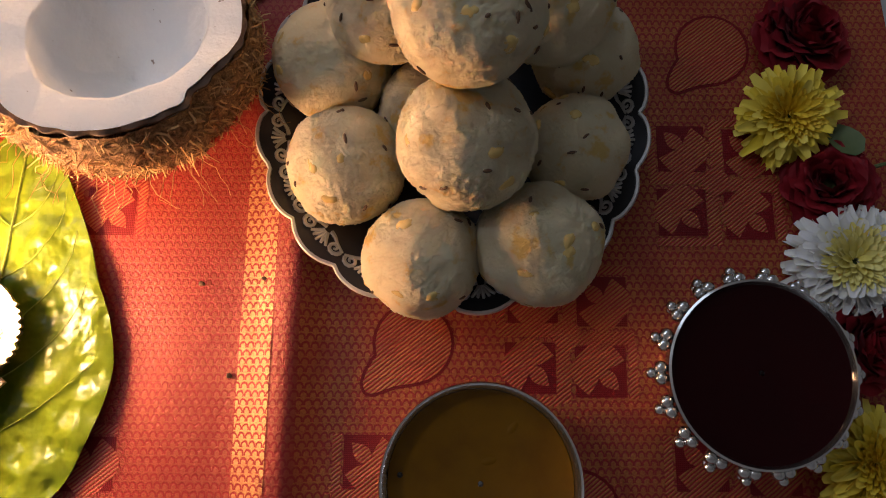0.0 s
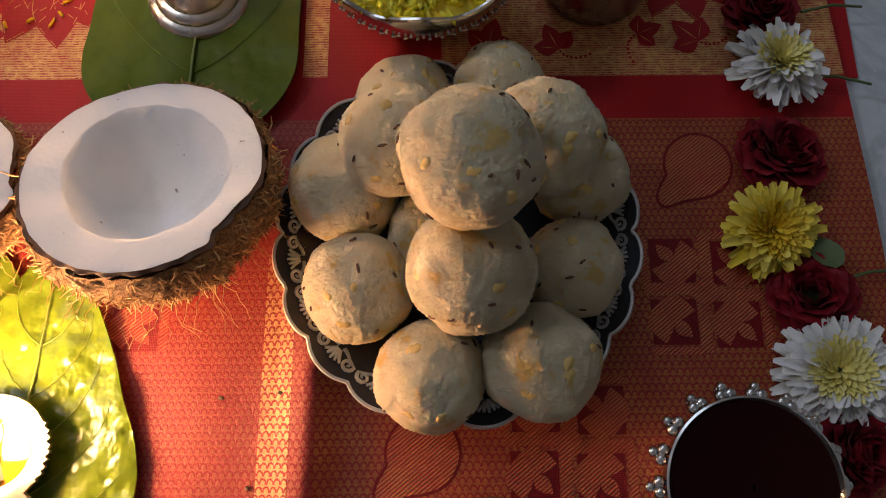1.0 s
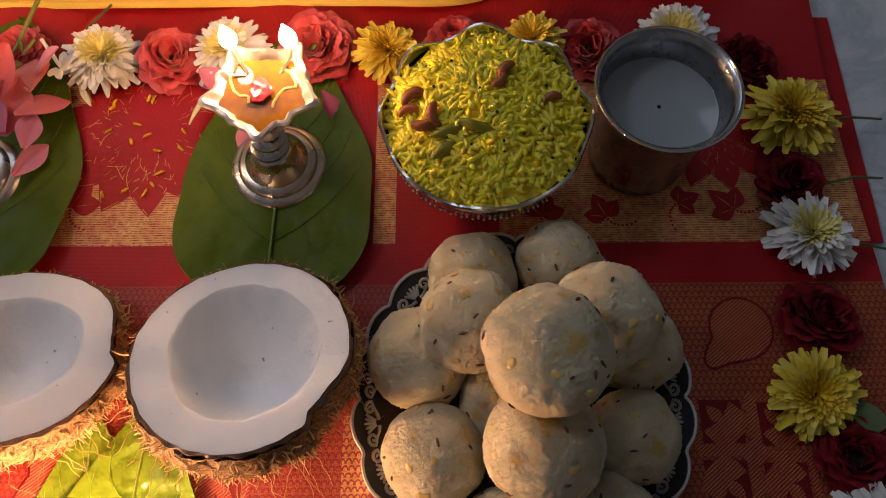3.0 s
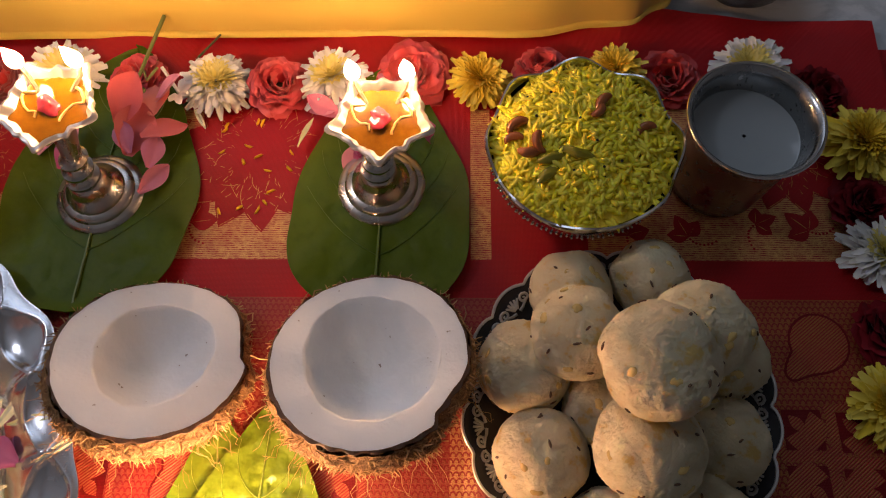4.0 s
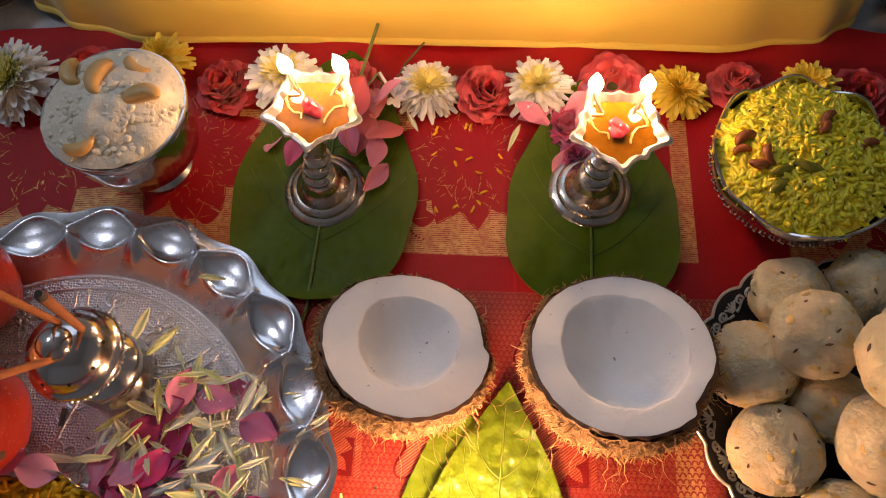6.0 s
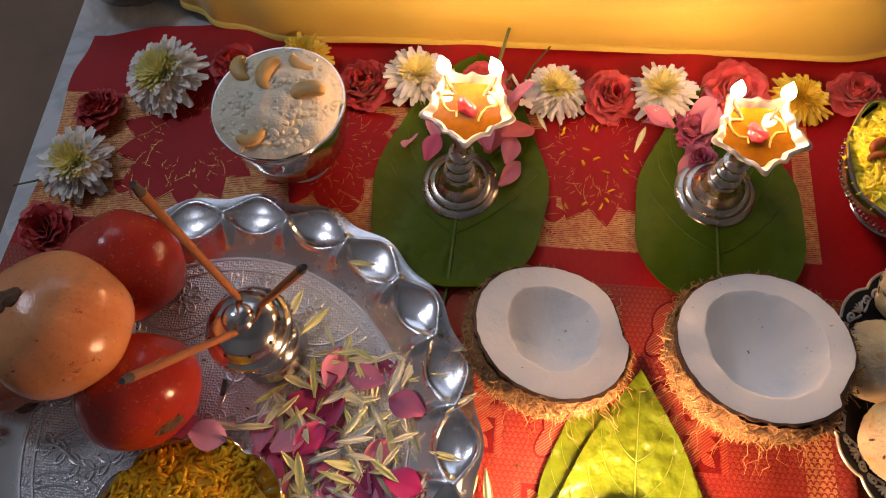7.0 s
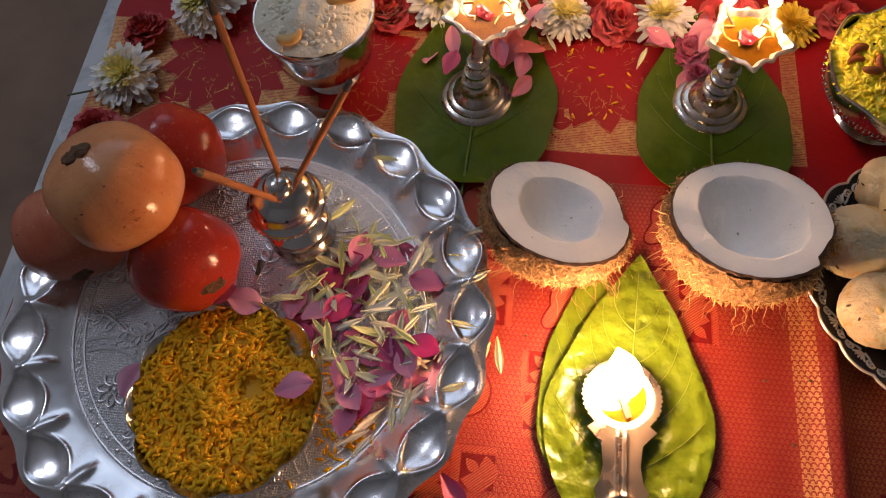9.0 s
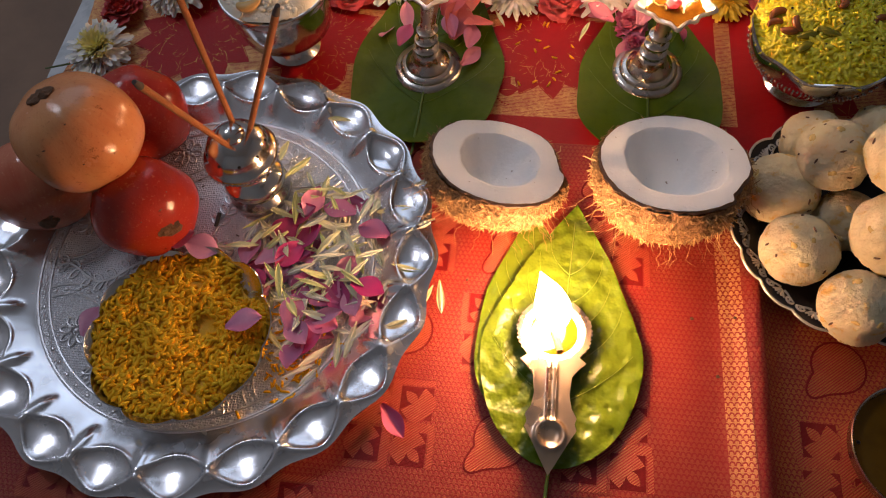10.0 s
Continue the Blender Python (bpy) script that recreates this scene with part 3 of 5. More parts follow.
    for name, bm, m in (("red_weave", red, RED), ("deep_red_weave", deep, DEEPRED), ("gold_weave", gold, HATCH), ("lit_gold_weave", worn, HATCH_LIT), ("gold_strip", strip, STRIP), ("gold_thread", line, GOLDLINE)):
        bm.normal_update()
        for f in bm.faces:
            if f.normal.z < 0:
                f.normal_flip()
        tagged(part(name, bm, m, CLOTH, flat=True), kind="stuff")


weave()


def under_cloth():
    """The second layer whose corner shows past the first at the back."""
    def fn(u, v):
        x, y = 0.06 + 0.150 * u, 0.20 + 0.150 * v
        return x, y, -0.0055 + 0.0004 * math.sin(40 * x)
    bm = sheet(fn, 20, 20)
    thicken(bm, 0.001)
    tagged(part("lining_cloth", bm, RED), "red silk lining cloth under the altar cloth", "cloth")


under_cloth()


def yellow_drape():
    """Yellow silk bunched over a low seat; its rounded front hem lies on the cloth."""
    cx, cy, a, b, h = -0.226, 0.612, 0.308, 0.254, 0.10

    def fn(u, v):
        ang = TAU * u
        ex = 2 / 8.0
        c, s = math.cos(ang), math.sin(ang)
        ux, uy = math.copysign(abs(c) ** ex, c), math.copysign(abs(s) ** ex, s)
        rim = 1 + 0.006 * math.sin(7 * ang + 1) + 0.007 * math.sin(17 * ang)
        k = math.cos(v * math.pi / 2) ** 0.5 if v < 1 else 0.0
        x, y = cx + a * ux * k * rim, cy + b * uy * k * rim
        z = 0.003 + h * math.sin(v * math.pi / 2) ** 0.8
        fold = (math.sin(30 * x + 40 * y + 9 * noise.noise(Vector((x * 6, y * 6, 1)))) + 0.7 * math.sin(11 * x - 30 * y)) * 0.009 * sm(0.03, 0.25, v) * (1 - v)
        diag = 0.010 * math.exp(-((y - 0.37 - 0.22 * (x + 0.11)) / 0.006) ** 2) * sm(0.03, 0.15, v)
        return x, y + fold * 0.4, max(0.003, z + fold - diag)
    bm = sheet(fn, 220, 34, loop=True)
    bmesh.ops.remove_doubles(bm, verts=bm.verts[:], dist=1e-6)
    hem = sheet(lambda u, v: tuple(Vector(fn(u, 0.0)) + Vector((0, 0, 0.0035 * math.sin(math.pi * v) - 0.001)) - Vector((0.0, 0.003 * math.cos(math.pi * v), 0))), 220, 4, loop=True)
    ob = thing("yellow_drape", pose(0, 0, 0), "bright yellow silk cloth draped over a low seat behind the flowers", "cloth")
    part("drape", bm, YELLOW, ob, sharp=80)
    part("hem", hem, YELLOW, ob, sharp=80)


yellow_drape()


# ---- the plate of semolina balls ----
def relief_plate():
    ob = thing("scalloped_plate", pose(0.0085, 0.1145, 0.0014), "round blackened metal plate with scalloped silver relief rim", "plate")
    LOBES = 20

    def edge(a, r, z):
        r *= 1 + 0.045 * math.sin(a) ** 2
        k = sm(0.058, 0.078, r)
        s = abs(math.sin(a * LOBES / 2))
        return r * (1 + 0.050 * k * (s ** 0.6 - 0.6)), z + 0.0012 * k * s
    prof = [(0.001, 0.0), (0.046, 0.0), (0.052, 0.003), (0.060, 0.007), (0.070, 0.0105), (0.0775, 0.0135), (0.0790, 0.0146), (0.0782, 0.0155),
            (0.0770, 0.0147), (0.069, 0.0118), (0.0615, 0.0085), (0.0575, 0.0062), (0.050, 0.0042), (0.001, 0.0036)]
    part("dish", lathe(prof, 192, edge), DARKMETAL, ob)

    def up(x, y):
        r = math.hypot(x, y)
        return 0.0085 + (r - 0.0615) * (0.0147 - 0.0085) / (0.0770 - 0.0615)
    rim = bmesh.new()
    pts = []
    for i in range(192):
        a = TAU * i / 192
        r, z = edge(a, 0.0783, 0.0155)
        pts.append((r * math.cos(a), r * math.sin(a), z))
    rod(pts + pts[:1], 0.0009, 5, rim)
    part("bright_rim", rim, SILVERRELIEF, ob)
    rel = bmesh.new()

    def stroke(rr, aa, th):
        out = []
        for r, a in zip(rr, aa):
            r = 0.0772 - (0.0772 - r) * 0.66
            k = 1 + 0.045 * math.sin(a) ** 2
            out.append((r * k * math.cos(a), r * k * math.sin(a), up(r, 0) + 0.0009 + 0.0012 * sm(0.058, 0.078, r * k) * abs(math.sin(a * LOBES / 2))))
        rod(out, th, 4, rel, 0.6)
    for q in range(LOBES):
        mid = TAU * (q + 0.5) / LOBES
        for k in range(-2, 3):
            stroke([0.0655, 0.0690, 0.0730 - 0.0008 * abs(k)], [mid + 0.005 * k, mid + 0.019 * k, mid + 0.030 * k], 0.0010)
        for s in (-1, 1):
            n = 14
            stroke([0.0685 + 0.0040 * (1 - t / n) * math.sin(0.62 * t) for t in range(n)], [mid + s * (0.100 + 0.042 * (1 - t / n) * math.cos(0.62 * t)) for t in range(n)], 0.0009)
            stroke([0.0630, 0.0638, 0.0655, 0.068], [mid + s * 0.02, mid + s * 0.06, mid + s * 0.09, mid + s * 0.150], 0.0009)
    tagged(part("rim_relief", rel, SILVERRELIEF, ob, "worn silver scrolls and flowers"), kind="stuff")


relief_plate()


def ball(seed):
    """One semolina ball of unit size 24 mm, copied and turned for the others."""
    rnd = random.Random(seed)
    ob = thing("semolina_ball", pose(0, 0, 0), "cream steamed semolina ball flecked with cumin and lentils", "sweet", "balls on the plate")
    r = 0.024
    size = (r, r * rnd.uniform(0.96, 1.02), r * 0.87)
    off = Vector((3.1 * seed, 1.7 * seed, 0.7 * seed))

    def skin(d, out=0.0):
        p = Vector((d.x * size[0], d.y * size[1], d.z * size[2]))
        return p + d * (0.0020 * noise.noise(d * 1.6 + off) + 0.0004 * noise.noise(d * 5.5 + off) + out)
    bm = bmesh.new()
    for v in bmesh.ops.create_icosphere(bm, subdivisions=6, radius=1.0)["verts"]:
        d = v.co.normalized()
        rough = sm(-0.30, 0.40, noise.noise(d * 2.3 + off))
        fine = 0.5 * noise.noise(d * 19 + off) + noise.noise(d * 40 + off)
        v.co = skin(d, (0.00022 + 0.00066 * rough) * fine)
    part("dough", bm, BALL, ob, sharp=180)
    for k in range(15):
        d = Vector((rnd.gauss(0, 1), rnd.gauss(0, 1), rnd.gauss(0, 1))).normalized()
        rot = d.to_track_quat("Z", "Y").to_matrix().to_4x4()
        part("cumin_seed", blob(Matrix.Translation(skin(d, 0.0001)) @ rot @ pose(0, 0, 0, 0, 0, rnd.uniform(0, 360)), (0.0021 * rnd.uniform(0.5, 1.15), 0.0007, 0.00055), 8, 5), CUMIN, ob)
    for k in range(9):
        d = Vector((rnd.gauss(0, 1), rnd.gauss(0, 1), rnd.gauss(0, 1))).normalized()
        rot = d.to_track_quat("Z", "Y").to_matrix().to_4x4()
        part("lentil_piece", blob(Matrix.Translation(skin(d, -0.00085)) @ rot, (0.0036 * rnd.uniform(0.6, 1.2), 0.0025 * rnd.uniform(0.6, 1.2), 0.0012), 20, 10, rough=0.0006, seed=k + seed, freq=300), DAL, ob)
    return ob


def pile():
    kinds = [ball(s) for s in (3, 8, 14, 21)]
    rnd = random.Random(2)
    for i, (x, y, z, r) in enumerate(((-0.003, 0.052, 0.0250, 0.0228), (0.041, 0.057, 0.0265, 0.0240), (-0.033, 0.088, 0.0255, 0.0236), (0.0565, 0.096, 0.0250, 0.0212), (-0.040, 0.131, 0.0260, 0.0238),
                                      (-0.014, 0.172, 0.0250, 0.0220), (0.0282, 0.179, 0.0245, 0.0212), (0.0615, 0.136, 0.0250, 0.0215), (0.000, 0.112, 0.0235, 0.0210),
                                      (0.0435, 0.145, 0.0480, 0.0240), (0.013, 0.090, 0.0500, 0.0256), (-0.016, 0.142, 0.0520, 0.0228), (0.012, 0.122, 0.0830, 0.0256))):
        ob = copy_thing(kinds[i % 4], pose(x, y, z, rnd.choice((0, 180)) + rnd.uniform(-9, 9), rnd.uniform(-9, 9), rnd.uniform(0, 360)))
        ob.matrix_basis = ob.matrix_basis @ Matrix.Scale(r / 0.024, 4)
    for k in kinds:
        for o in k.children:
            bpy.data.objects.remove(o)
        bpy.data.objects.remove(k)


pile()


# ---- coconut halves ----
def coconut(x, y, z, tilt_x, tilt_y, turn, R, depth, inner, notch, seed, label, soft=-0.35):
    m = pose(x, y, z, tilt_x, tilt_y, turn)
    ob = thing("coconut_half", m, label, "coconut", "broken coconut")
    rnd = random.Random(seed)
    ph = [rnd.uniform(0, TAU) for _ in range(5)]
    floor_n = m.inverted()

    def outline(a):
        r = R * (1 + 0.010 * math.sin(2 * a + ph[0]) + 0.006 * math.sin(3 * a + ph[1]) + 0.0012 * math.sin(7 * a + ph[2]))
        r *= 1 + 0.0028 * math.sin(23 * a + ph[3]) + 0.0016 * math.sin(31 * a + ph[4])
        d = (a - notch + math.pi) % TAU - math.pi
        return r * (1 - 0.085 * (1 - (sm(0.08, 0.22, -d) if d < 0 else sm(0.10, 0.60, d))))

    def hole(a):
        k = 7
        w = (a * k / TAU + ph[3]) % 1.0
        return inner * (1 + 0.10 * sm(-0.2, 1.0, math.sin(a - soft)) + 0.008 * abs(w - 0.5) * 2 + 0.035 * math.sin(2 * a + ph[4]) + 0.02 * math.sin(3 * a + ph[3]) + 0.008 * math.sin(13 * a))

    def ring_z(a):
        return 0.0008 * math.sin(3 * a + ph[1]) + 0.0002 * math.sin(9 * a + ph[2])

    def keep_up(p):
        w = m @ Vector(p)
        if w.z < 0.0015:
            w.z = 0.0015
        return floor_n @ w
    white = bmesh.new()
    N = 192

    def cup(u, v):
        a = TAU * u
        if v <= 0.3:
            t = v / 0.3
            r, zz = outline(a) * (1 - t) + hole(a) * t, ring_z(a) - 0.0008 * t
            zz += 0.0006 * noise.noise(Vector((60 * r * math.cos(a), 60 * r * math.sin(a), seed)))
        else:
            t = (v - 0.3) / 0.7
            back = sm(-0.25, 0.9, math.sin(a - soft))
            r = hole(a) * math.cos(t * math.pi / 2) ** (0.72 + 0.4 * back)
            zz = -0.0008 - (depth - 0.013) * math.sin(t * math.pi / 2) ** (0.80 + 1.5 * back)
        return r * math.cos(a), r * math.sin(a), zz
    sheet(cup, N, 40, loop=True, bm=white)
    bmesh.ops.remove_doubles(white, verts=white.verts[:], dist=1e-6)
    part("flesh", white, FLESH, ob, "moist white coconut flesh", sharp=180)

    def shell(u, v):
        a = TAU * u
        r = outline(a) + (0.0014 + 0.0005 * math.sin(3 * a + ph[4]) + 0.0005 * math.sin(29 * a + ph[1])) * sm(0, 0.5, v)
        return r * math.cos(a), r * math.sin(a), ring_z(a) - 0.0003 - 0.0016 * v + 0.0007 * noise.noise(Vector((9 * math.cos(a), 9 * math.sin(a), 3 + seed)))
    part("shell_rim", sheet(shell, N, 4, loop=True), SHELL, ob, "dark broken shell edge")

    def coat(u, v):
        a = TAU * u
        rr = outline(a) + 0.0018 + 0.0034 * sm(0, 0.12, v) + 0.0018 * noise.noise(Vector((5 * math.cos(a), 5 * math.sin(a), 4 * v + seed))) + 0.0012 * noise.noise(Vector((21 * math.cos(a), 21 * math.sin(a), 17 * v + seed)))
        t = v * math.pi / 2
        p = (rr * math.cos(t) ** 0.68 * math.cos(a), rr * math.cos(t) ** 0.68 * math.sin(a), ring_z(a) - 0.002 - depth * math.sin(t))
        return keep_up(p)
    hs = sheet(coat, 180, 50, loop=True)
    bmesh.ops.remove_doubles(hs, verts=hs.verts[:], dist=1e-6)
    part("husk", hs, HUSK, ob, "brown fibrous husk", sharp=180)
    hair = bmesh.new()
    for k in range(3200):
        u, v = rnd.random(), rnd.random() ** 1.3 * 0.85 + 0.02
        p = Vector(coat(u, v))
        out = Vector((p.x, p.y, p.z * 0.7)).normalized()
        side = Vector((rnd.uniform(-1, 1), rnd.uniform(-1, 1), rnd.uniform(-1.0, 0.6)))
        l = rnd.choice((0.002, 0.0025, 0.003, 0.0035, 0.004, 0.0045, 0.008 if rnd.random() < 0.25 else 0.004))
        q = p + (out * 0.02 + side * 0.9).normalized() * l * 0.5
        e = q + (out * -0.05 + side + Vector((rnd.uniform(-.6, .6), rnd.uniform(-.6, .6), -0.2))).normalized() * l * 0.6
        rod([keep_up(p), keep_up(q), keep_up(e)], rnd.uniform(0.00026, 0.00050), 3, hair, 0.6)
    for k in range(34):
        a = rnd.uniform(-3.1, 0.5)
        p = Vector(coat((a / TAU) % 1.0, rnd.uniform(0.1, 0.6)))
        out = Vector((math.cos(a), math.sin(a), 0))
        pts = [p]
        for s in range(5):
            pts.append(pts[-1] + (out * 0.8 + Vector((rnd.uniform(-.8, .8), rnd.uniform(-.8, .8), -0.5))).normalized() * 0.0042)
        rod([keep_up(q) for q in pts], 0.0002, 3, hair, 0.5)
    tagged(part("husk_fibre", hair, FIBRE, ob), kind="stuff")


coconut(-0.114, 0.129, 0.0555, -15, 0, 0, 0.0455, 0.046, 0.0310, -0.62, 1, "halved coconut with thick white flesh and a hairy husk, chipped rim")
coconut(-0.2245, 0.134, 0.0375, -20, 13, 0, 0.0455, 0.036, 0.0275, 0.12, 2, "smaller halved coconut tipped sideways, white flesh and hairy husk")


# ---- betel leaves ----
def betel_leaf(base, tip, width, material, vein, lift, seed, label, curl=0.004, stem=0.02, lean=0.0, crinkle=0.0004, full=0.60, blunt=0.62):
    b, t = Vector((*base, 0)), Vector((*tip, 0))
    L = (t - b).length
    ang = math.degrees(math.atan2(t.y - b.y, t.x - b.x))
    ob = thing("betel_leaf", pose(base[0], base[1], lift, 0, 0, ang), label, "leaf", "betel leaves")
    rnd = random.Random(seed)
    ph = rnd.uniform(0, 6)

    def half(s):
        return 0.5 * width * max(0.0, math.sin(math.pi * min(1, s) ** full)) ** blunt

    def fn(u, v):
        s, w = u, 2 * v - 1
        x = s * L - 0.012 * (1 - s) ** 4 * abs(w)
        wid = half(s) * (1 + 0.025 * math.sin(16 * s + ph) * abs(w))
        y = w * wid + lean * math.sin(math.pi * s)
        z = curl * abs(w) ** 2.2 * (0.6 + 0.5 * math.sin(7 * s + ph + 2 * (w > 0)))
        rib = 0.0003 * math.exp(-((w * wid) / 0.0022) ** 2)
        for k in range(1, 6):
            d = (s - 0.03 - 0.13 * k) * L - 0.55 * abs(w) * wid
            rib += 0.00010 * math.exp(-(d / 0.0020) ** 2) * (1 - abs(w)) ** 0.3
        z += crinkle * noise.noise(Vector((x * 60, y * 60, seed)))
        return x, y, 0.0030 + max(-0.0006, z) - rib
    bm = sheet(fn, 90, 60)
    thicken(bm, -0.0005)
    bmesh.ops.recalc_face_normals(bm, faces=bm.faces[:])
    part("blade", bm, material, ob, sharp=70)
    mid = [Vector(fn(i / 24, 0.5)) + Vector((0, 0, 0.0010)) for i in range(23)]
    vb = rod([(-stem, 0.004 * rnd.uniform(-1, 1), 0.0016), (-stem * 0.5, 0, 0.0018)] + mid, 0.0011, 6, taper=0.25)
    part("midrib", vb, vein, ob)
    sv = bmesh.new()
    for k in range(1, 6):
        for s in (-1, 1):
            pts = []
            for i in range(8):
                w = i / 8
                u = min(0.97, 0.03 + 0.13 * k + 0.55 * w * half(0.03 + 0.13 * k) / L * (1 + w))
                pts.append(Vector(fn(u, 0.5 + 0.5 * s * w)) + Vector((0, 0, 0.0005)))
            rod(pts, 0.00034, 4, sv, 0.4)
    tagged(part("side_vein", sv, vein, ob), kind="stuff")


betel_leaf((-0.290, 0.176), (-0.284, 0.345), 0.119, LEAF, VEIN, 0.0006, 1, "dark green betel leaf under a steel lamp, stalk outwards", stem=0.030, curl=0.005, crinkle=0.0012)
betel_leaf((-0.120, 0.176), (-0.117, 0.326), 0.107, LEAF, VEIN, 0.0006, 2, "dark green betel leaf under a steel lamp, behind the coconut", stem=0.016, curl=0.006, crinkle=0.0014)
betel_leaf((-0.186, -0.036), (-0.199, 0.112), 0.080, LEAFLIGHT, VEINLIGHT, 0.0002, 5, "green betel leaf beneath a lighter leaf", curl=0.001, stem=0.012, full=0.66, blunt=0.85)
betel_leaf((-0.180, -0.046), (-0.169, 0.121), 0.100, LEAFLIGHT, VEINLIGHT, 0.0022, 3, "glossy yellow-green betel leaf under the small oil lamp", curl=0.0010, stem=0.034, crinkle=0.0022, full=0.62, blunt=0.95)


# ---- steel pedestal lamps ----
def flame(name, at, h, w, parent, bend=(0, 0), material=FLAMEMAT):
    def fn(u, v):
        a = TAU * u
        r = w * math.sin(math.pi * min(1.0, 0.06 + 0.94 * v) ** 0.75) ** 0.9 * (1 - 0.35 * v)
        return at[0] + r * math.cos(a) + bend[0] * v * v, at[1] + r * math.sin(a) + bend[1] * v * v, at[2] + h * v
    bm = sheet(fn, 24, 22, loop=True)
    bmesh.ops.remove_doubles(bm, verts=bm.verts[:], dist=1e-6)
    return part(name, bm, material, parent, "bright yellow-white flame")


def star_lamp(x, y, h, lean, turn, wicks, label):
    ob = thing("pedestal_lamp", pose(x, y, 0.0022), label, "oil lamp", "steel lamps")
    foot = [(0.001, 0.0), (0.0255, 0.0), (0.0265, 0.0012), (0.0258, 0.0030), (0.0235, 0.0040), (0.0218, 0.0046), (0.0215, 0.0060), (0.0195, 0.0074), (0.0172, 0.0080),
            (0.0168, 0.0098), (0.0130, 0.0125), (0.0115, 0.0150), (0.0108, 0.0190), (0.0085, 0.0215)]
    part("foot", lathe(foot, 56), LAMPSTEEL, ob)
    dx, dy = lean
    stem = [(0.0085, 0.0210), (0.0100, 0.0230), (0.0100, 0.0245), (0.0070, 0.0262), (0.0066, 0.0285), (0.0090, 0.0300), (0.0090, 0.0315), (0.0062, 0.0330),
            (0.0058, 0.0360), (0.0080, 0.0375), (0.0082, 0.0388), (0.0056, 0.0402), (0.0056, 0.0440), (0.0075, h - 0.0125)]
    sb = lathe(stem, 40)
    for v in sb.verts:
        k = sm(0.020, h, v.co.z)
        v.co.x += dx * k
        v.co.y += dy * k
    part("stem", sb, LAMPSTEEL, ob, "turned stem with rings")

    def star(a, r, z):
        k = sm(0.006, 0.024, r)
        c = math.cos(5 * (a - turn))
        lip = 1 + k * (0.16 * max(0.0, c) ** 2.2 - 0.08 * (1 - max(0.0, c)))
        frill = 0.022 * k * math.cos(20 * (a - turn)) + 0.012 * k * math.sin(13 * a + 40 * x)
        return r * (lip + frill) * 0.96, z + 0.0016 * k * max(0.0, c) ** 2 + 0.0007 * k * math.sin(11 * a + 30 * x)
    prof = [(0.003, h - 0.0145), (0.0080, h - 0.0125), (0.0130, h - 0.0110), (0.0185, h - 0.0070), (0.0220, h - 0.0026), (0.0252, h - 0.0012), (0.0262, h), (0.0256, h + 0.0012), (0.0236, h + 0.0016),
            (0.0212, h - 0.0012), (0.0185, h - 0.0050), (0.0120, h - 0.0085), (0.001, h - 0.0092)]
    cb = lathe(prof, 120, star)
    ob_cup = part("cup", cb, CUPSTEEL, ob, "five-pointed fluted cup")
    ob_cup.matrix_basis = Matrix.Translation((dx, dy, 0))
    oil = part("oil", lathe([(0.0208, h - 0.0024), (0.0150, h - 0.0023), (0.001, h - 0.0023)], 60, lambda a, r, z: (star(a, r, z)[0], z), caps=False), OIL, ob_cup, "amber lamp oil")
    ring = bmesh.new()
    for fx, fy, bx in wicks:
        rod([(fx * 0.6 + 0.010 * math.sin(t * 0.55) * (1 - t / 11) * (1 if fx > 0 else -1), 0.011 - 0.0023 * t + 0.002 * math.sin(t * 1.3 + fx * 90), h - 0.0022 + 0.0004 * math.sin(t)) for t in range(9)], 0.0010, 6, ring, 0.6)
    part("cotton_wick", ring, plain("oil_soaked_cotton", (0.60, 0.36, 0.07), (0.78, 0.54, 0.16), 300, 0.3), ob_cup)
    pet = blob(pose(-0.001, 0.0005, h - 0.0014, 8, -8, 30 + 900 * x), (0.0080, 0.0052, 0.0014), 18, 10, rough=0.0022, seed=x * 50, freq=260)
    part("floating_petal", pet, OILPETAL, ob_cup, "dark red petal in the oil")
    for fx, fy, bx in wicks:
        part("wick", rod([(fx * 0.55, fy * 0.5, h - 0.003), (fx * 0.9, fy * 0.9, h + 0.001), (fx, fy, h + 0.006)], 0.0012, 6), WICK, ob_cup)
        flame("flame", (fx, fy, h + 0.0075), 0.0130, 0.0046, ob_cup, (bx, 0.001))


star_lamp(-0.119, 0.245, 0.0665, (0.006, 0.006), -math.pi / 2, ((-0.0145, 0.0195, -0.001), (0.0135, 0.0195, -0.001)), "steel pedestal lamp with star cup and two flames, on a leaf")
star_lamp(-0.288, 0.239, 0.0755, (0.006, 0.014), -math.pi / 2, ((-0.0155, 0.0185, -0.002), (0.0150, 0.0190, -0.003)), "leaning steel pedestal lamp with two flames, among pink petals")


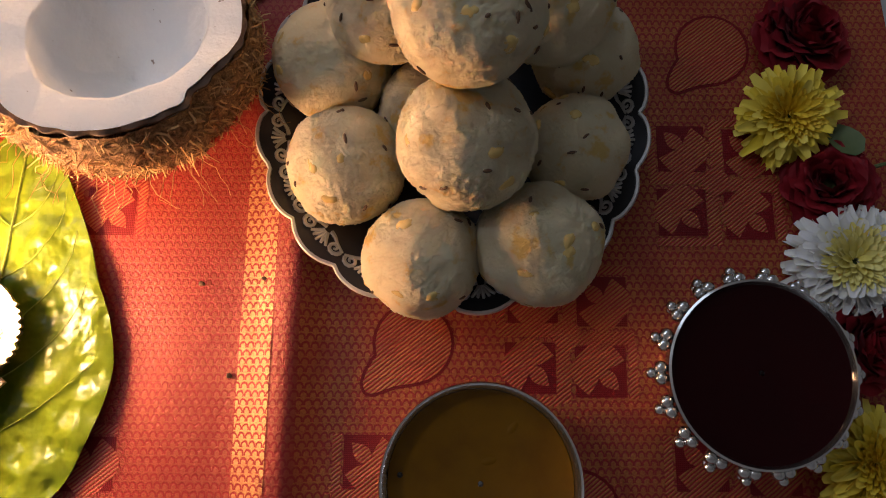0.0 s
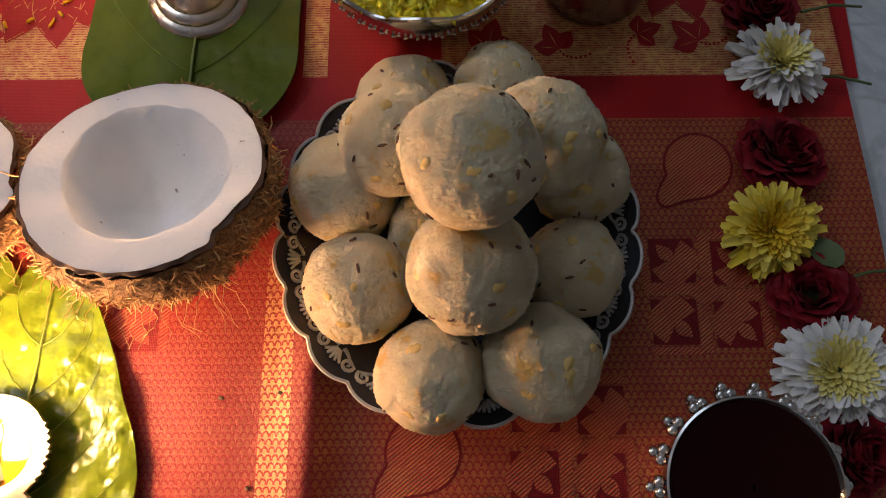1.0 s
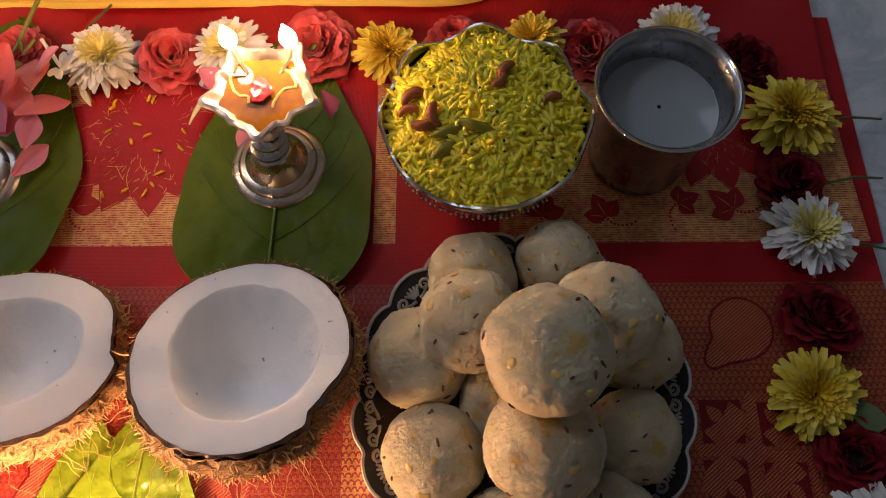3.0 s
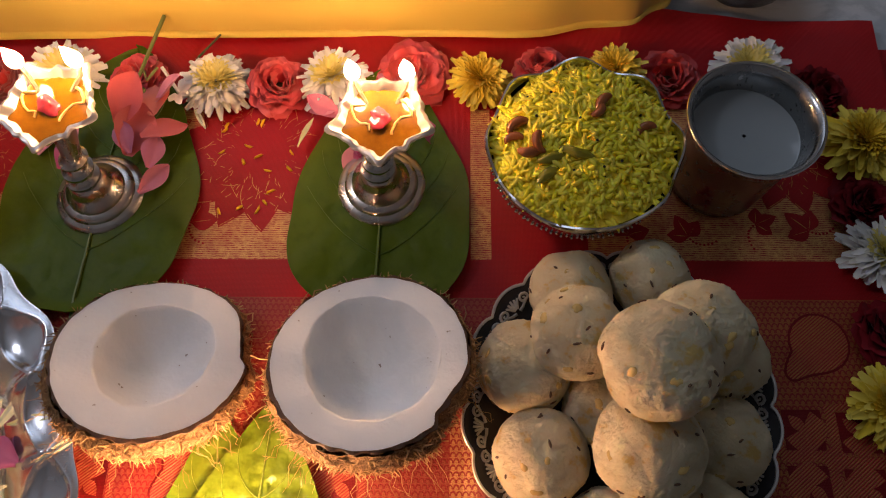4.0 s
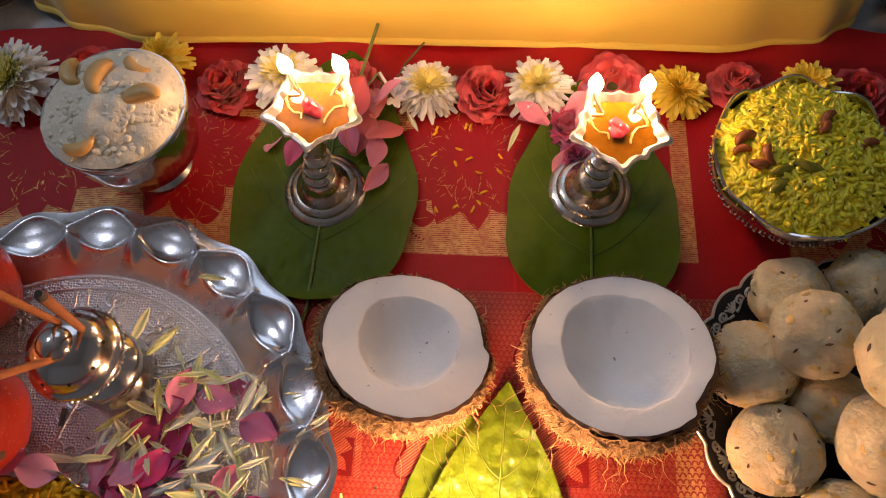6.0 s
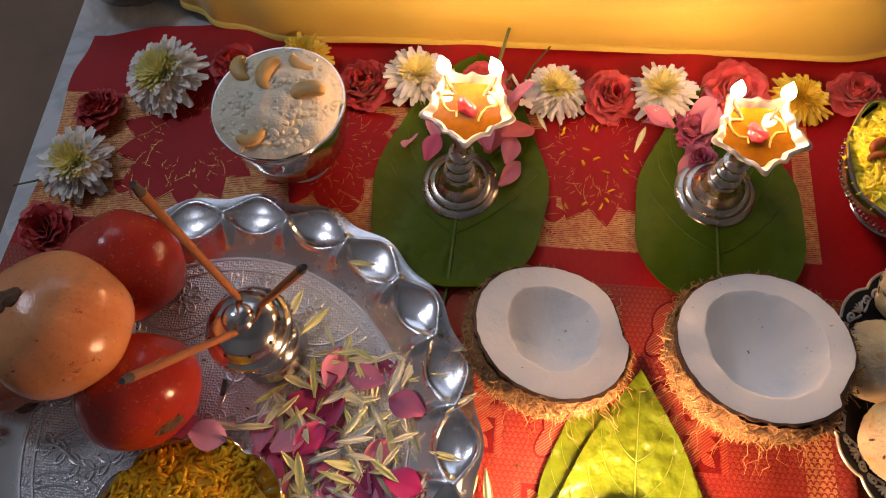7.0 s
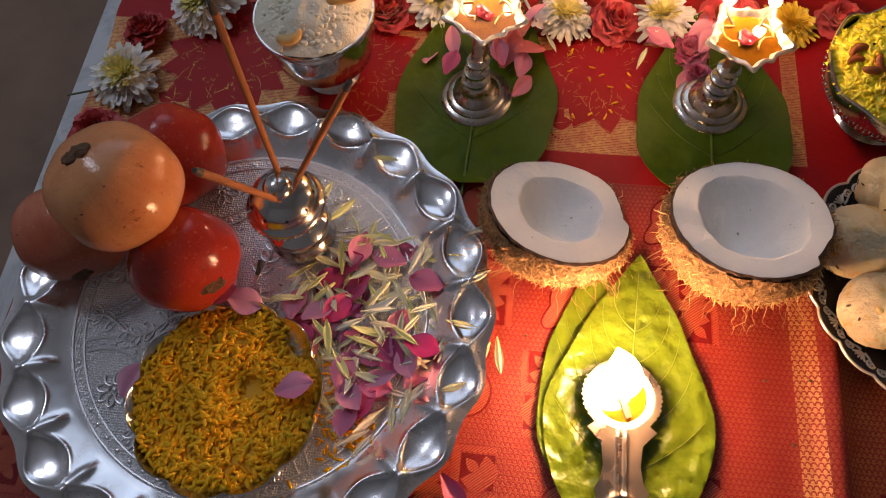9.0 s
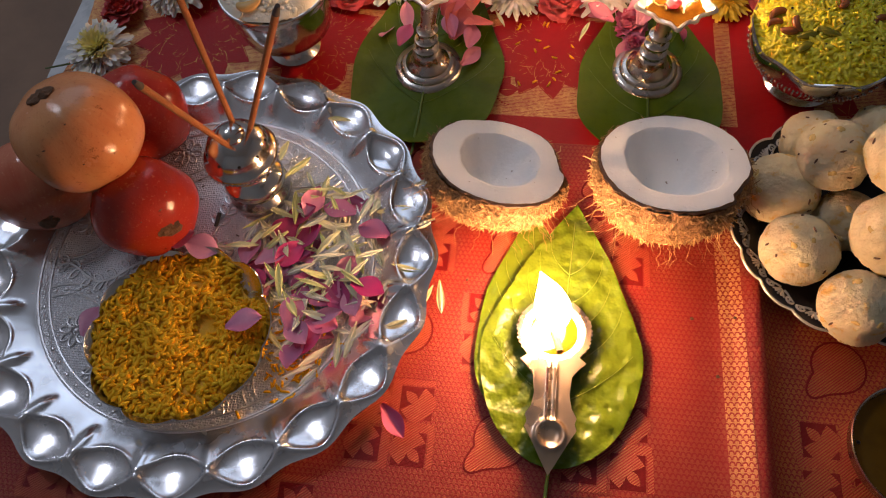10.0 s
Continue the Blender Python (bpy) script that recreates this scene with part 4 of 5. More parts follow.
def spoon_lamp():
    """The small one-wick lamp: a round bowl with a waisted flat handle that ends in a point."""
    ob = thing("spoon_oil_lamp", pose(-0.1815, 0.0242, 0.0066), "flat brass-coloured one-wick oil lamp with a pointed handle, burning", "oil lamp")

    def half(y):
        if y > -0.0165:
            t = max(0.0, 1 - (y / 0.0225) ** 2)
            return 0.0225 * math.sqrt(t) + (0.0012 if abs(y) < 0.012 and int((y + 1) * 700) % 2 else 0)
        pts = ((-0.0165, 0.0160), (-0.0195, 0.0200), (-0.0225, 0.0168), (-0.028, 0.0118), (-0.040, 0.0106), (-0.048, 0.0120), (-0.0535, 0.0152), (-0.057, 0.0140), (-0.0605, 0.0152), (-0.065, 0.0125), (-0.0865, 0.0002))
        for (y0, w0), (y1, w1) in zip(pts, pts[1:]):
            if y1 <= y <= y0:
                return w0 + (w1 - w0) * (y0 - y) / (y0 - y1)
        return 0.0002

    def top(x, y):
        r = math.hypot(x, y)
        z = 0.0085
        if r < 0.0185:
            z -= 0.0065 * (1 - (r / 0.0185) ** 2)
        r2 = math.hypot(x, y + 0.064)
        z += 0.0018 * math.exp(-((r2 - 0.0080) / 0.0016) ** 2) - 0.0012 * (1 - sm(0.003, 0.007, r2))
        z += 0.0016 * math.exp(-(abs(x) - 0.0022) ** 2 / 0.000001) * sm(-0.018, -0.026, y) * sm(-0.060, -0.052, y)
        z -= 0.003 * sm(-0.064, -0.0865, y)
        return z
    bm = sheet(lambda u, v: ((2 * u - 1) * half(0.0224 - 0.1089 * v), 0.0224 - 0.1089 * v, top((2 * u - 1) * half(0.0224 - 0.1089 * v), 0.0224 - 0.1089 * v)), 36, 130)
    thicken(bm, 0.0022)
    part("body", bm, steel("warm_brass_steel", (0.66, 0.52, 0.38), 0.24), ob, sharp=40)
    part("base_ring", lathe([(0.001, -0.0006), (0.0150, -0.0006), (0.0165, 0.0010), (0.0125, 0.0035), (0.001, 0.0036)], 40), LAMPSTEEL, ob)
    part("oil", lathe([(0.0150, 0.0062), (0.001, 0.0062)], 40, caps=False), OIL, ob)
    part("wick", rod([(0.004, -0.012, 0.0065), (0.0, 0.0, 0.0075), (-0.002, 0.012, 0.0105)], 0.0022, 7), WICK, ob)
    flame("flame", (-0.0015, 0.006, 0.0085), 0.060, 0.0125, ob, (-0.012, 0.006), BIGFLAME)


spoon_lamp()


# ---- bowls, tumbler and their food ----
def foot_bowl(name, x, y, label, R, h, foot_r, scallop=0.0, lobes=8, material=STEEL, band=True):
    ob = thing(name, pose(x, y, 0.001), label, "bowl")

    def bend(a, r, z):
        k = sm(0.6 * h, h, z) * scallop
        return r * (1 + 0.02 * k * math.cos(lobes * a)), z + 0.003 * k * math.cos(lobes * a)
    prof = [(0.001, 0.0), (foot_r, 0.0), (foot_r * 1.03, 0.0018), (foot_r * 0.9, 0.004), (foot_r * 0.62, 0.009), (foot_r * 0.58, 0.014), (foot_r * 0.75, 0.018),
            (R * 0.66, 0.021), (R * 0.86, 0.028), (R * 0.965, h * 0.72), (R, h * 0.9), (R * 1.015, h), (R * 1.0, h + 0.001), (R * 0.97, h * 0.9), (R * 0.93, h * 0.72), (R * 0.80, 0.030), (0.001, 0.025)]
    part("bowl", lathe(prof, 96, bend), material, ob)
    lip = [(R * 1.012 * (1 + 0.02 * scallop * math.cos(lobes * TAU * i / 96)) * math.cos(TAU * i / 96), R * 1.012 * (1 + 0.02 * scallop * math.cos(lobes * TAU * i / 96)) * math.sin(TAU * i / 96),
            h + 0.0008 + 0.003 * scallop * math.cos(lobes * TAU * i / 96)) for i in range(97)]
    part("rolled_rim", rod(lip, 0.0011, 6), material, ob)
    if band:
        bb = bmesh.new()
        for i in range(110):
            a = TAU * i / 110
            for j in range(3):
                z = 0.030 + 0.0032 * j + (0.0016 if i % 2 else 0)
                r = R * (0.885 + 0.042 * j)
                blob(Matrix.Translation((r * math.cos(a), r * math.sin(a), z)), (0.0008, 0.0008, 0.0009), 6, 4, bb)
        tagged(part("embossed_band", bb, material, ob), kind="stuff")
    return ob


def lump(ob, name, R, z0, rise, material, seed=0, label="", uneven=0.0015):
    def fn(u, v):
        a, r = TAU * u, R * (1 - v)
        z = z0 + rise * (1 - (r / R) ** 2) + uneven * noise.noise(Vector((r * math.cos(a) * 90, r * math.sin(a) * 90, seed)))
        return r * math.cos(a), r * math.sin(a), z
    bm = sheet(fn, 56, 24, loop=True)
    bmesh.ops.remove_doubles(bm, verts=bm.verts[:], dist=1e-6)
    return part(name, bm, material, ob, label, sharp=180)


def nut(m, size, material, name, parent=None):
    """A bent cashew half."""
    def fn(u, v):
        a, b = 0.15 + 2.9 * v, TAU * u
        r = size * 0.46 * math.sin(math.pi * min(1, max(0, 0.02 + 0.96 * v))) ** 0.5 * (1.15 - 0.3 * v)
        mid = Vector((size * 0.9 * math.cos(a), size * 0.72 * math.sin(a), 0))
        return m @ (mid + r * (math.cos(b) * Vector((math.cos(a), math.sin(a), 0)) + 0.8 * math.sin(b) * Vector((0, 0, 1))))
    bm = sheet(fn, 12, 18, loop=True)
    bmesh.ops.holes_fill(bm, edges=bm.edges[:])
    return part(name, bm, material, parent)


def heap(R, z0, rise, n, rnd, spread=0.97, flat=0.35):
    out = []
    for _ in range(n):
        r, a = R * spread * math.sqrt(rnd.random()), rnd.uniform(0, TAU)
        z = z0 + rise * (1 - (r / R) ** 2) + rnd.uniform(-0.0004, 0.0014)
        out.append(pose(r * math.cos(a), r * math.sin(a), z, 90 + rnd.gauss(0, 40 * flat), rnd.gauss(0, 40 * flat), rnd.uniform(0, 360)))
    return out


def yellow_rice_bowl():
    ob = foot_bowl("footed_bowl", -0.007, 0.245, "embossed steel footed bowl with a wavy rim", 0.0500, 0.052, 0.0255, 1.0, 8)
    rice = thing("yellow_rice", pose(-0.007, 0.245, 0.001), "heaped yellow tamarind rice with nuts and seeds", "rice")
    rnd = random.Random(5)
    lump(rice, "rice_bed", 0.0480, 0.0492, 0.0124, RICEBED, 3)
    grains("loose_rice", heap(0.0480, 0.0492, 0.0125, 1250, rnd, 0.99, 0.60), 0.0112, 0.0029, YELLOWRICE, rice)
    for x, y, s, t in ((-0.034, 0.004, 0.0062, 30), (-0.030, -0.006, 0.0068, 200), (-0.022, -0.005, 0.006, 100), (-0.037, -0.003, 0.005, 10), (0.012, 0.016, 0.006, 60), (0.004, 0.014, 0.0055, 240), (0.032, 0.002, 0.005, 20)):
        z = 0.0500 + 0.012 * (1 - (x * x + y * y) / 0.048 ** 2) + 0.0028
        nut(pose(x, y, z, 12, -10, t), s, CASHEWBROWN, "roasted_nut", rice)
    for x, y, t in ((-0.018, -0.014, 20), (-0.006, -0.012, -15), (-0.020, -0.022, 40)):
        z = 0.0505 + 0.012 * (1 - (x * x + y * y) / 0.048 ** 2) + 0.0015
        part("chilli_piece", blob(pose(x, y, z, 0, 5, t), (0.0095, 0.0030, 0.0022), 12, 7, rough=0.001, seed=x * 100, freq=300), CHILLI, rice)
    mb = bmesh.new()
    for m in heap(0.046, 0.0502, 0.0125, 46, rnd):
        blob(m, (0.00085, 0.00085, 0.00085), 6, 4, mb)
    tagged(part("mustard_seeds", mb, MUSTARD, rice), kind="stuff")


yellow_rice_bowl()


def tumbler():
    ob = thing("steel_tumbler", pose(0.0795, 0.252, 0.0012), "steel tumbler with a flared rim, part filled with thin milk", "tumbler")
    prof = [(0.001, 0.0), (0.0255, 0.0), (0.0268, 0.0015), (0.0275, 0.012), (0.0290, 0.035), (0.0300, 0.052), (0.0318, 0.060), (0.0340, 0.0632), (0.0346, 0.0642), (0.0341, 0.0650),
            (0.0330, 0.0645), (0.0308, 0.0615), (0.0297, 0.053), (0.0282, 0.035), (0.0265, 0.010), (0.001, 0.004)]
    part("cup", lathe(prof, 72), DULLSTEEL, ob)
    part("rolled_rim", rod([(0.0345 * math.cos(TAU * i / 72), 0.0345 * math.sin(TAU * i / 72), 0.0646) for i in range(73)], 0.0009, 6), STEEL, ob)
    part("milk", lathe([(0.0292, 0.0480), (0.0284, 0.0474), (0.001, 0.0474)], 64, caps=False), MILK, ob, "thin greyish milk")
    spots = bmesh.new()
    rnd = random.Random(8)
    for _ in range(26):
        a, z = rnd.uniform(-0.6, 1.6), rnd.uniform(0.050, 0.058)
        r = 0.0290 + (z - 0.044) * 0.11
        blob(pose(r * math.cos(a), r * math.sin(a), z), (0.0003, 0.0010 * rnd.random() + 0.0004, 0.0008), 5, 4, spots)
    tagged(part("dried_spots", spots, HOLE, ob), kind="stuff")


tumbler()


def beaded_bowl():
    ob = thing("beaded_bowl", pose(0.118, 0.0095, 0.001), "small silver bowl with a beaded rim full of dark red syrup", "bowl")
    prof = [(0.001, 0.0), (0.020, 0.0), (0.022, 0.003), (0.027, 0.012), (0.0318, 0.024), (0.0330, 0.033), (0.0334, 0.0342), (0.0326, 0.0346), (0.0318, 0.033), (0.0300, 0.024), (0.001, 0.006)]
    part("bowl", lathe(prof, 80), STEEL, ob)
    part("syrup", lathe([(0.0319, 0.0326), (0.0308, 0.0322), (0.001, 0.0322)], 72, caps=False), DARKSYRUP, ob, "glossy dark red syrup")
    for i in range(18):
        a = TAU * i / 18
        for k, (dr, s, z) in enumerate(((0.0012, 0.0026, 0.0290), (0.0042, 0.0021, 0.0270), (0.0030, 0.0017, 0.0225))):
            for w in ((-0.055, 0.055) if k == 0 else (0.0,)):
                part("bead", blob(pose((0.0335 + dr) * math.cos(a + w), (0.0335 + dr) * math.sin(a + w), z), (s, s, s * 0.9), 9, 6), STEEL, ob)


beaded_bowl()


def broth_bowl():
    ob = thing("steel_bowl", pose(0.019, -0.0305, 0.001), "round steel bowl of thin yellow lentil broth", "bowl")
    prof = [(0.001, 0.0), (0.022, 0.0), (0.030, 0.005), (0.0345, 0.014), (0.0358, 0.0230), (0.0366, 0.0240), (0.0362, 0.0248), (0.0350, 0.0240), (0.0338, 0.014), (0.029, 0.0065), (0.001, 0.002)]
    part("bowl", lathe(prof, 80), STEEL, ob)
    part("broth", lathe([(0.0340, 0.0172), (0.0328, 0.0166), (0.001, 0.0166)], 64, caps=False), GHEE, ob, "thin yellow-brown broth")
    part("mustard_seed", blob(pose(-0.0295, 0.003, 0.0170), (0.0011, 0.0011, 0.0010), 8, 5), MUSTARD, ob)
    for x, y in ((0.003, 0.008), (0.012, 0.020), (0.006, -0.006)):
        part("lentil_flake", blob(pose(x, y, 0.0163, 0, 0, 40 * x * 100), (0.0035, 0.0018, 0.0006), 10, 5), GHEE, ob)


broth_bowl()


def pudding_cup():
    ob = foot_bowl("pudding_cup", -0.400, 0.2550, "polished steel footed cup holding pudding", 0.0405, 0.066, 0.0205, 0.0, 8, STEEL, False)
    pud = thing("milk_pudding", pose(-0.400, 0.2550, 0.0115), "heaped white milk pudding with fried cashews", "pudding")
    lump(pud, "pudding", 0.0408, 0.0575, 0.0135, PUDDING, 6, uneven=0.0030)
    for x, y, s, t in ((0.021, -0.006, 0.0125, 20), (0.001, 0.010, 0.0110, 80), (-0.019, 0.018, 0.0100, 110), (-0.010, -0.026, 0.0085, 200), (0.014, 0.026, 0.0080, 150)):
        z = 0.0575 + 0.013 * (1 - (x * x + y * y) / 0.04 ** 2) + 0.0014
        nut(pose(x, y, z, 14 * y / 0.03, -14 * x / 0.03, t), s, CASHEW, "fried_cashew", pud)
    lumps = bmesh.new()
    rnd = random.Random(4)
    for m in heap(0.0395, 0.0563, 0.0132, 420, rnd):
        blob(m, (0.0030 * rnd.uniform(0.5, 1.3), 0.0012, 0.0021), 8, 5, lumps)
    tagged(part("soft_grain", lumps, PUDDING, pud), kind="stuff")


pudding_cup()


# ---- the silver tray and what lies on it ----
TRAY = (-0.420, 0.057)
BUMPS = 21


def tray_z(r, a):
    z = 0.0035
    u = ((a - radians(4)) * BUMPS / TAU + 0.5) % 1.0 * 2 - 1
    half = 0.0128 * (1 - u * u) + 0.0006
    z += 0.0125 * sm(0.108, 0.152, r) - 0.0020 * sm(0.150, 0.165, r)
    z += 0.0020 * math.exp(-((1 - abs(u)) / 0.16) ** 2) * sm(0.122, 0.136, r) * (1 - sm(0.148, 0.156, r))
    d = abs(r - 0.1475) / half
    if d < 1:
        z -= 0.0048 * (1 - d ** 2.0) * (1 - u * u)
    z += 0.0006 * math.exp(-((d - 1) * half / 0.0014) ** 2) * (1 - u * u) ** 0.5
    return z


def silver_tray():
    ob = thing("silver_tray", pose(TRAY[0], TRAY[1], 0.0012), "large round embossed silver tray with a rim of pressed ovals", "tray")

    def ring(r0, r1, n):
        def fn(u, v):
            a, r = TAU * u, r0 + (r1 - r0) * v
            k = sm(0.150, 0.164, r) * (0.5 + 0.5 * math.cos(BUMPS * (a - radians(4))))
            rr = r + 0.0045 * k - 0.002 * sm(0.150, 0.164, r)
            rr = rr if rr < 0.118 else 0.118 + (rr - 0.118) * 0.88
            return rr * math.cos(a), rr * math.sin(a), tray_z(r, a)
        return sheet(fn, BUMPS * 24, n, loop=True)
    floor = ring(0.0005, 0.118, 30)
    part("embossed_floor", floor, EMBOSS, ob, "stippled floor with pressed flowers and vines", sharp=180)
    rim = ring(0.118, 0.164, 64)
    thicken(rim, 0.0012)
    part("rim", rim, TRAYSTEEL, ob, "rim of polished pressed ovals", sharp=60)
    rel = bmesh.new()

    def line(pts, th):
        rod([(x, y, tray_z(math.hypot(x, y), 0) + 0.0004) for x, y in pts], th * 1.5, 5, rel)
    def rosette(cx, cy, r, n=8):
        for k in range(n):
            b = TAU * k / n
            px, py = cx + r * 0.62 * math.cos(b), cy + r * 0.62 * math.sin(b)
            loop = [(0.36 * r * math.cos(TAU * i / 10), 0.21 * r * math.sin(TAU * i / 10)) for i in range(11)]
            line([(px + math.cos(b) * x - math.sin(b) * y, py + math.sin(b) * x + math.cos(b) * y) for x, y in loop], 0.00055)
        blob(pose(cx, cy, 0.0036), (0.18 * r, 0.18 * r, 0.0011), 10, 5, rel)

    def leaf(x, y, b, l):
        loop = [(l * 0.5 * (1 + math.cos(TAU * i / 10)), 0.26 * l * math.sin(TAU * i / 10)) for i in range(11)]
        line([(x + math.cos(b) * u - math.sin(b) * v, y + math.sin(b) * u + math.cos(b) * v) for u, v in loop], 0.0005)

    for r in (0.1165, 0.1095):
        line([(r * math.cos(TAU * i / 120), r * math.sin(TAU * i / 120)) for i in range(121)], 0.0005)
    for i in range(64):
        a = TAU * i / 64
        blob(pose(0.113 * math.cos(a), 0.113 * math.sin(a), 0.0036, 0, 0, math.degrees(a)), (0.0016, 0.0024, 0.0009), 8, 4, rel)
    # arches of beads along the edge, a rosette in each, leafy vines between them
    for i in range(7):
        a = TAU * i / 7 + 0.2
        cx, cy = 0.109 * math.cos(a), 0.109 * math.sin(a)
        for rad in (0.041, 0.0335):
            line([(cx + rad * math.cos(a + math.pi + 1.38 * (t / 14 - 1)), cy + rad * math.sin(a + math.pi + 1.38 * (t / 14 - 1))) for t in range(29)], 0.0005)
        for t in range(13):
            b = a + math.pi + 1.32 * (t / 6 - 1)
            blob(pose(cx + 0.0372 * math.cos(b), cy + 0.0372 * math.sin(b), 0.0036, 0, 0, math.degrees(b)), (0.0015, 0.0023, 0.0009), 8, 4, rel)
        rosette(cx - 0.0135 * math.cos(a), cy - 0.0135 * math.sin(a), 0.0115)
        b = a + math.pi / 7
        line([(r * math.cos(b + 0.10 * math.sin(r * 110)), r * math.sin(b + 0.10 * math.sin(r * 110))) for r in [0.020 + 0.0044 * t for t in range(20)]], 0.0007)
        for t in range(2, 20, 2):
            r = 0.020 + 0.0044 * t
            c = b + 0.10 * math.sin(r * 110)
            for side in (-1, 1):
                leaf(r * math.cos(c), r * math.sin(c), c + side * 0.85, 0.0085)
    rosette(0, 0, 0.019, 12)
    tagged(part("floor_relief", rel, RELIEFSILVER, ob), kind="stuff")


silver_tray()


def turmeric_bowl():
    ob = thing("wavy_bowl", pose(-0.4175, 0.000, 0.0052), "shallow steel bowl with a dented wavy rim standing in the tray", "bowl")

    def bend(a, r, z):
        k = sm(0.040, 0.060, r)
        c = abs(math.sin(5 * a + 0.5)) ** 0.6
        return r * (1 - 0.075 * k * (1 - c)), z - 0.0035 * k * (1 - c)
    prof = [(0.001, 0.0), (0.034, 0.0), (0.045, 0.004), (0.056, 0.011), (0.0595, 0.0175), (0.0602, 0.0182), (0.0594, 0.0188), (0.0545, 0.0120), (0.044, 0.0056), (0.033, 0.0018), (0.001, 0.0014)]
    part("bowl", lathe(prof, 140, bend), STEEL, ob)
    rice = thing("turmeric_rice", pose(-0.4175, 0.000, 0.0052), "loose rice grains coloured with turmeric", "rice")
    rnd = random.Random(9)

    def fn(u, v):
        a, r = TAU * u, 0.0550 * (1 - v)
        x, y = r * math.cos(a), r * math.sin(a)
        return x, y, dip(x, y) - 0.0012

    def dip(x, y):
        z = 0.0138 + 0.003 * noise.noise(Vector((x * 40, y * 40, 2))) + 0.002 * (-x / 0.05)
        return z - 0.0062 * math.exp(-(((x - 0.012) / 0.012) ** 2 + ((y - 0.008) / 0.010) ** 2)) - 0.004 * math.exp(-(((x - 0.035) / 0.016) ** 2 + ((y - 0.032) / 0.012) ** 2))
    bed = sheet(fn, 56, 22, loop=True)
    bmesh.ops.remove_doubles(bed, verts=bed.verts[:], dist=1e-6)
    part("rice_bed", bed, TURMERICBED, rice, sharp=180)
    poses = []
    for _ in range(1750):
        r, a = 0.0548 * math.sqrt(rnd.random()), rnd.uniform(0, TAU)
        x, y = r * math.cos(a), r * math.sin(a)
        if math.exp(-(((x - 0.012) / 0.010) ** 2 + ((y - 0.008) / 0.009) ** 2)) > 0.5 and rnd.random() < 0.93:
            continue
        if x > 0.028 and y > 0.026 and rnd.random() < 0.85:
            continue
        poses.append(pose(x, y, dip(x, y) + rnd.uniform(-0.001, 0.0012), 90 + rnd.gauss(0, 18), rnd.gauss(0, 18), rnd.uniform(0, 360)))
    grains("loose_rice", poses, 0.0080, 0.0028, TURMERICRICE, rice)
    part("clove", blob(pose(0.0165, -0.0445, 0.0125, 10, 0, 30), (0.0028, 0.0018, 0.0018), 10, 6, rough=0.0008, seed=1, freq=500), SCAR, rice)
    spill = [pose(TRAY[0] + 0.070 + rnd.gauss(0, 0.014), TRAY[1] - 0.060 + rnd.gauss(0, 0.020), 0.0062, 90, 0, rnd.uniform(0, 360)) for _ in range(110)]
    tagged(grains("spilled_rice", spill, 0.0064, 0.0019, TURMERICRICE), "spilled turmeric rice grains on the tray", "rice")


turmeric_bowl()


def pomegranate(x, y, z, r, material, tip, turn, seed, label):
    ob = thing("pomegranate", pose(x, y, z, tip[0], tip[1], turn), label, "fruit", "pomegranates")

    def skin(d):
        a = math.atan2(d.y, d.x)
        ridge = 1 + 0.022 * math.cos(6 * a + seed) * (1 - d.z ** 2) + 0.03 * noise.noise(d * 1.5 + Vector((seed, 0, 0)))
        flat = 0.94 - 0.05 * sm(0.7, 1.0, abs(d.z))
        return Vector((d.x, d.y, d.z * flat)) * r * ridge
    bm = bmesh.new()
    for v in bmesh.ops.create_uvsphere(bm, u_segments=64, v_segments=40, radius=1.0)["verts"]:
        v.co = skin(v.co.normalized())
    part("rind", bm, material, ob, sharp=180)
    top = skin(Vector((0, 0, 1)))
    sc = blob(Matrix.Translation(top + Vector((0, 0, -0.0006))), (0.0088, 0.0054, 0.0016), 20, 10, rough=0.0020, seed=seed, freq=320)
    part("stalk_scar", sc, SCAR, ob, "dry brown scar")
    rnd = random.Random(seed)
    marks = bmesh.new()
    for k in range(9):
        d = Vector((rnd.gauss(0, 1), rnd.gauss(0, 1), rnd.gauss(0.8, 0.7))).normalized()
        blob(Matrix.Translation(skin(d) * 0.9995) @ d.to_track_quat("Z", "Y").to_matrix().to_4x4(), (0.0012 * rnd.random() + 0.0004, 0.0005, 0.0002), 7, 4, marks)
    tagged(part("blemishes", marks, SCAR, ob), kind="stuff")


pomegranate(-0.484, 0.101, 0.0880, 0.0375, POME_PALE, (-9, -7), 40, 1, "pale orange pomegranate with a brown scar, on top of the others")
pomegranate(-0.485, 0.152, 0.0390, 0.0350, POME_RED, (60, 20), 10, 2, "red pomegranate at the back of the pile")
pomegranate(-0.536, 0.091, 0.0375, 0.0345, POME_PINK, (100, -40), 20, 3, "pinkish pomegranate under the pile")
pomegranate(-0.4560, 0.078, 0.0385, 0.0340, POME_RED, (80, 30), 50, 4, "bright red pomegranate leaning against the pile")


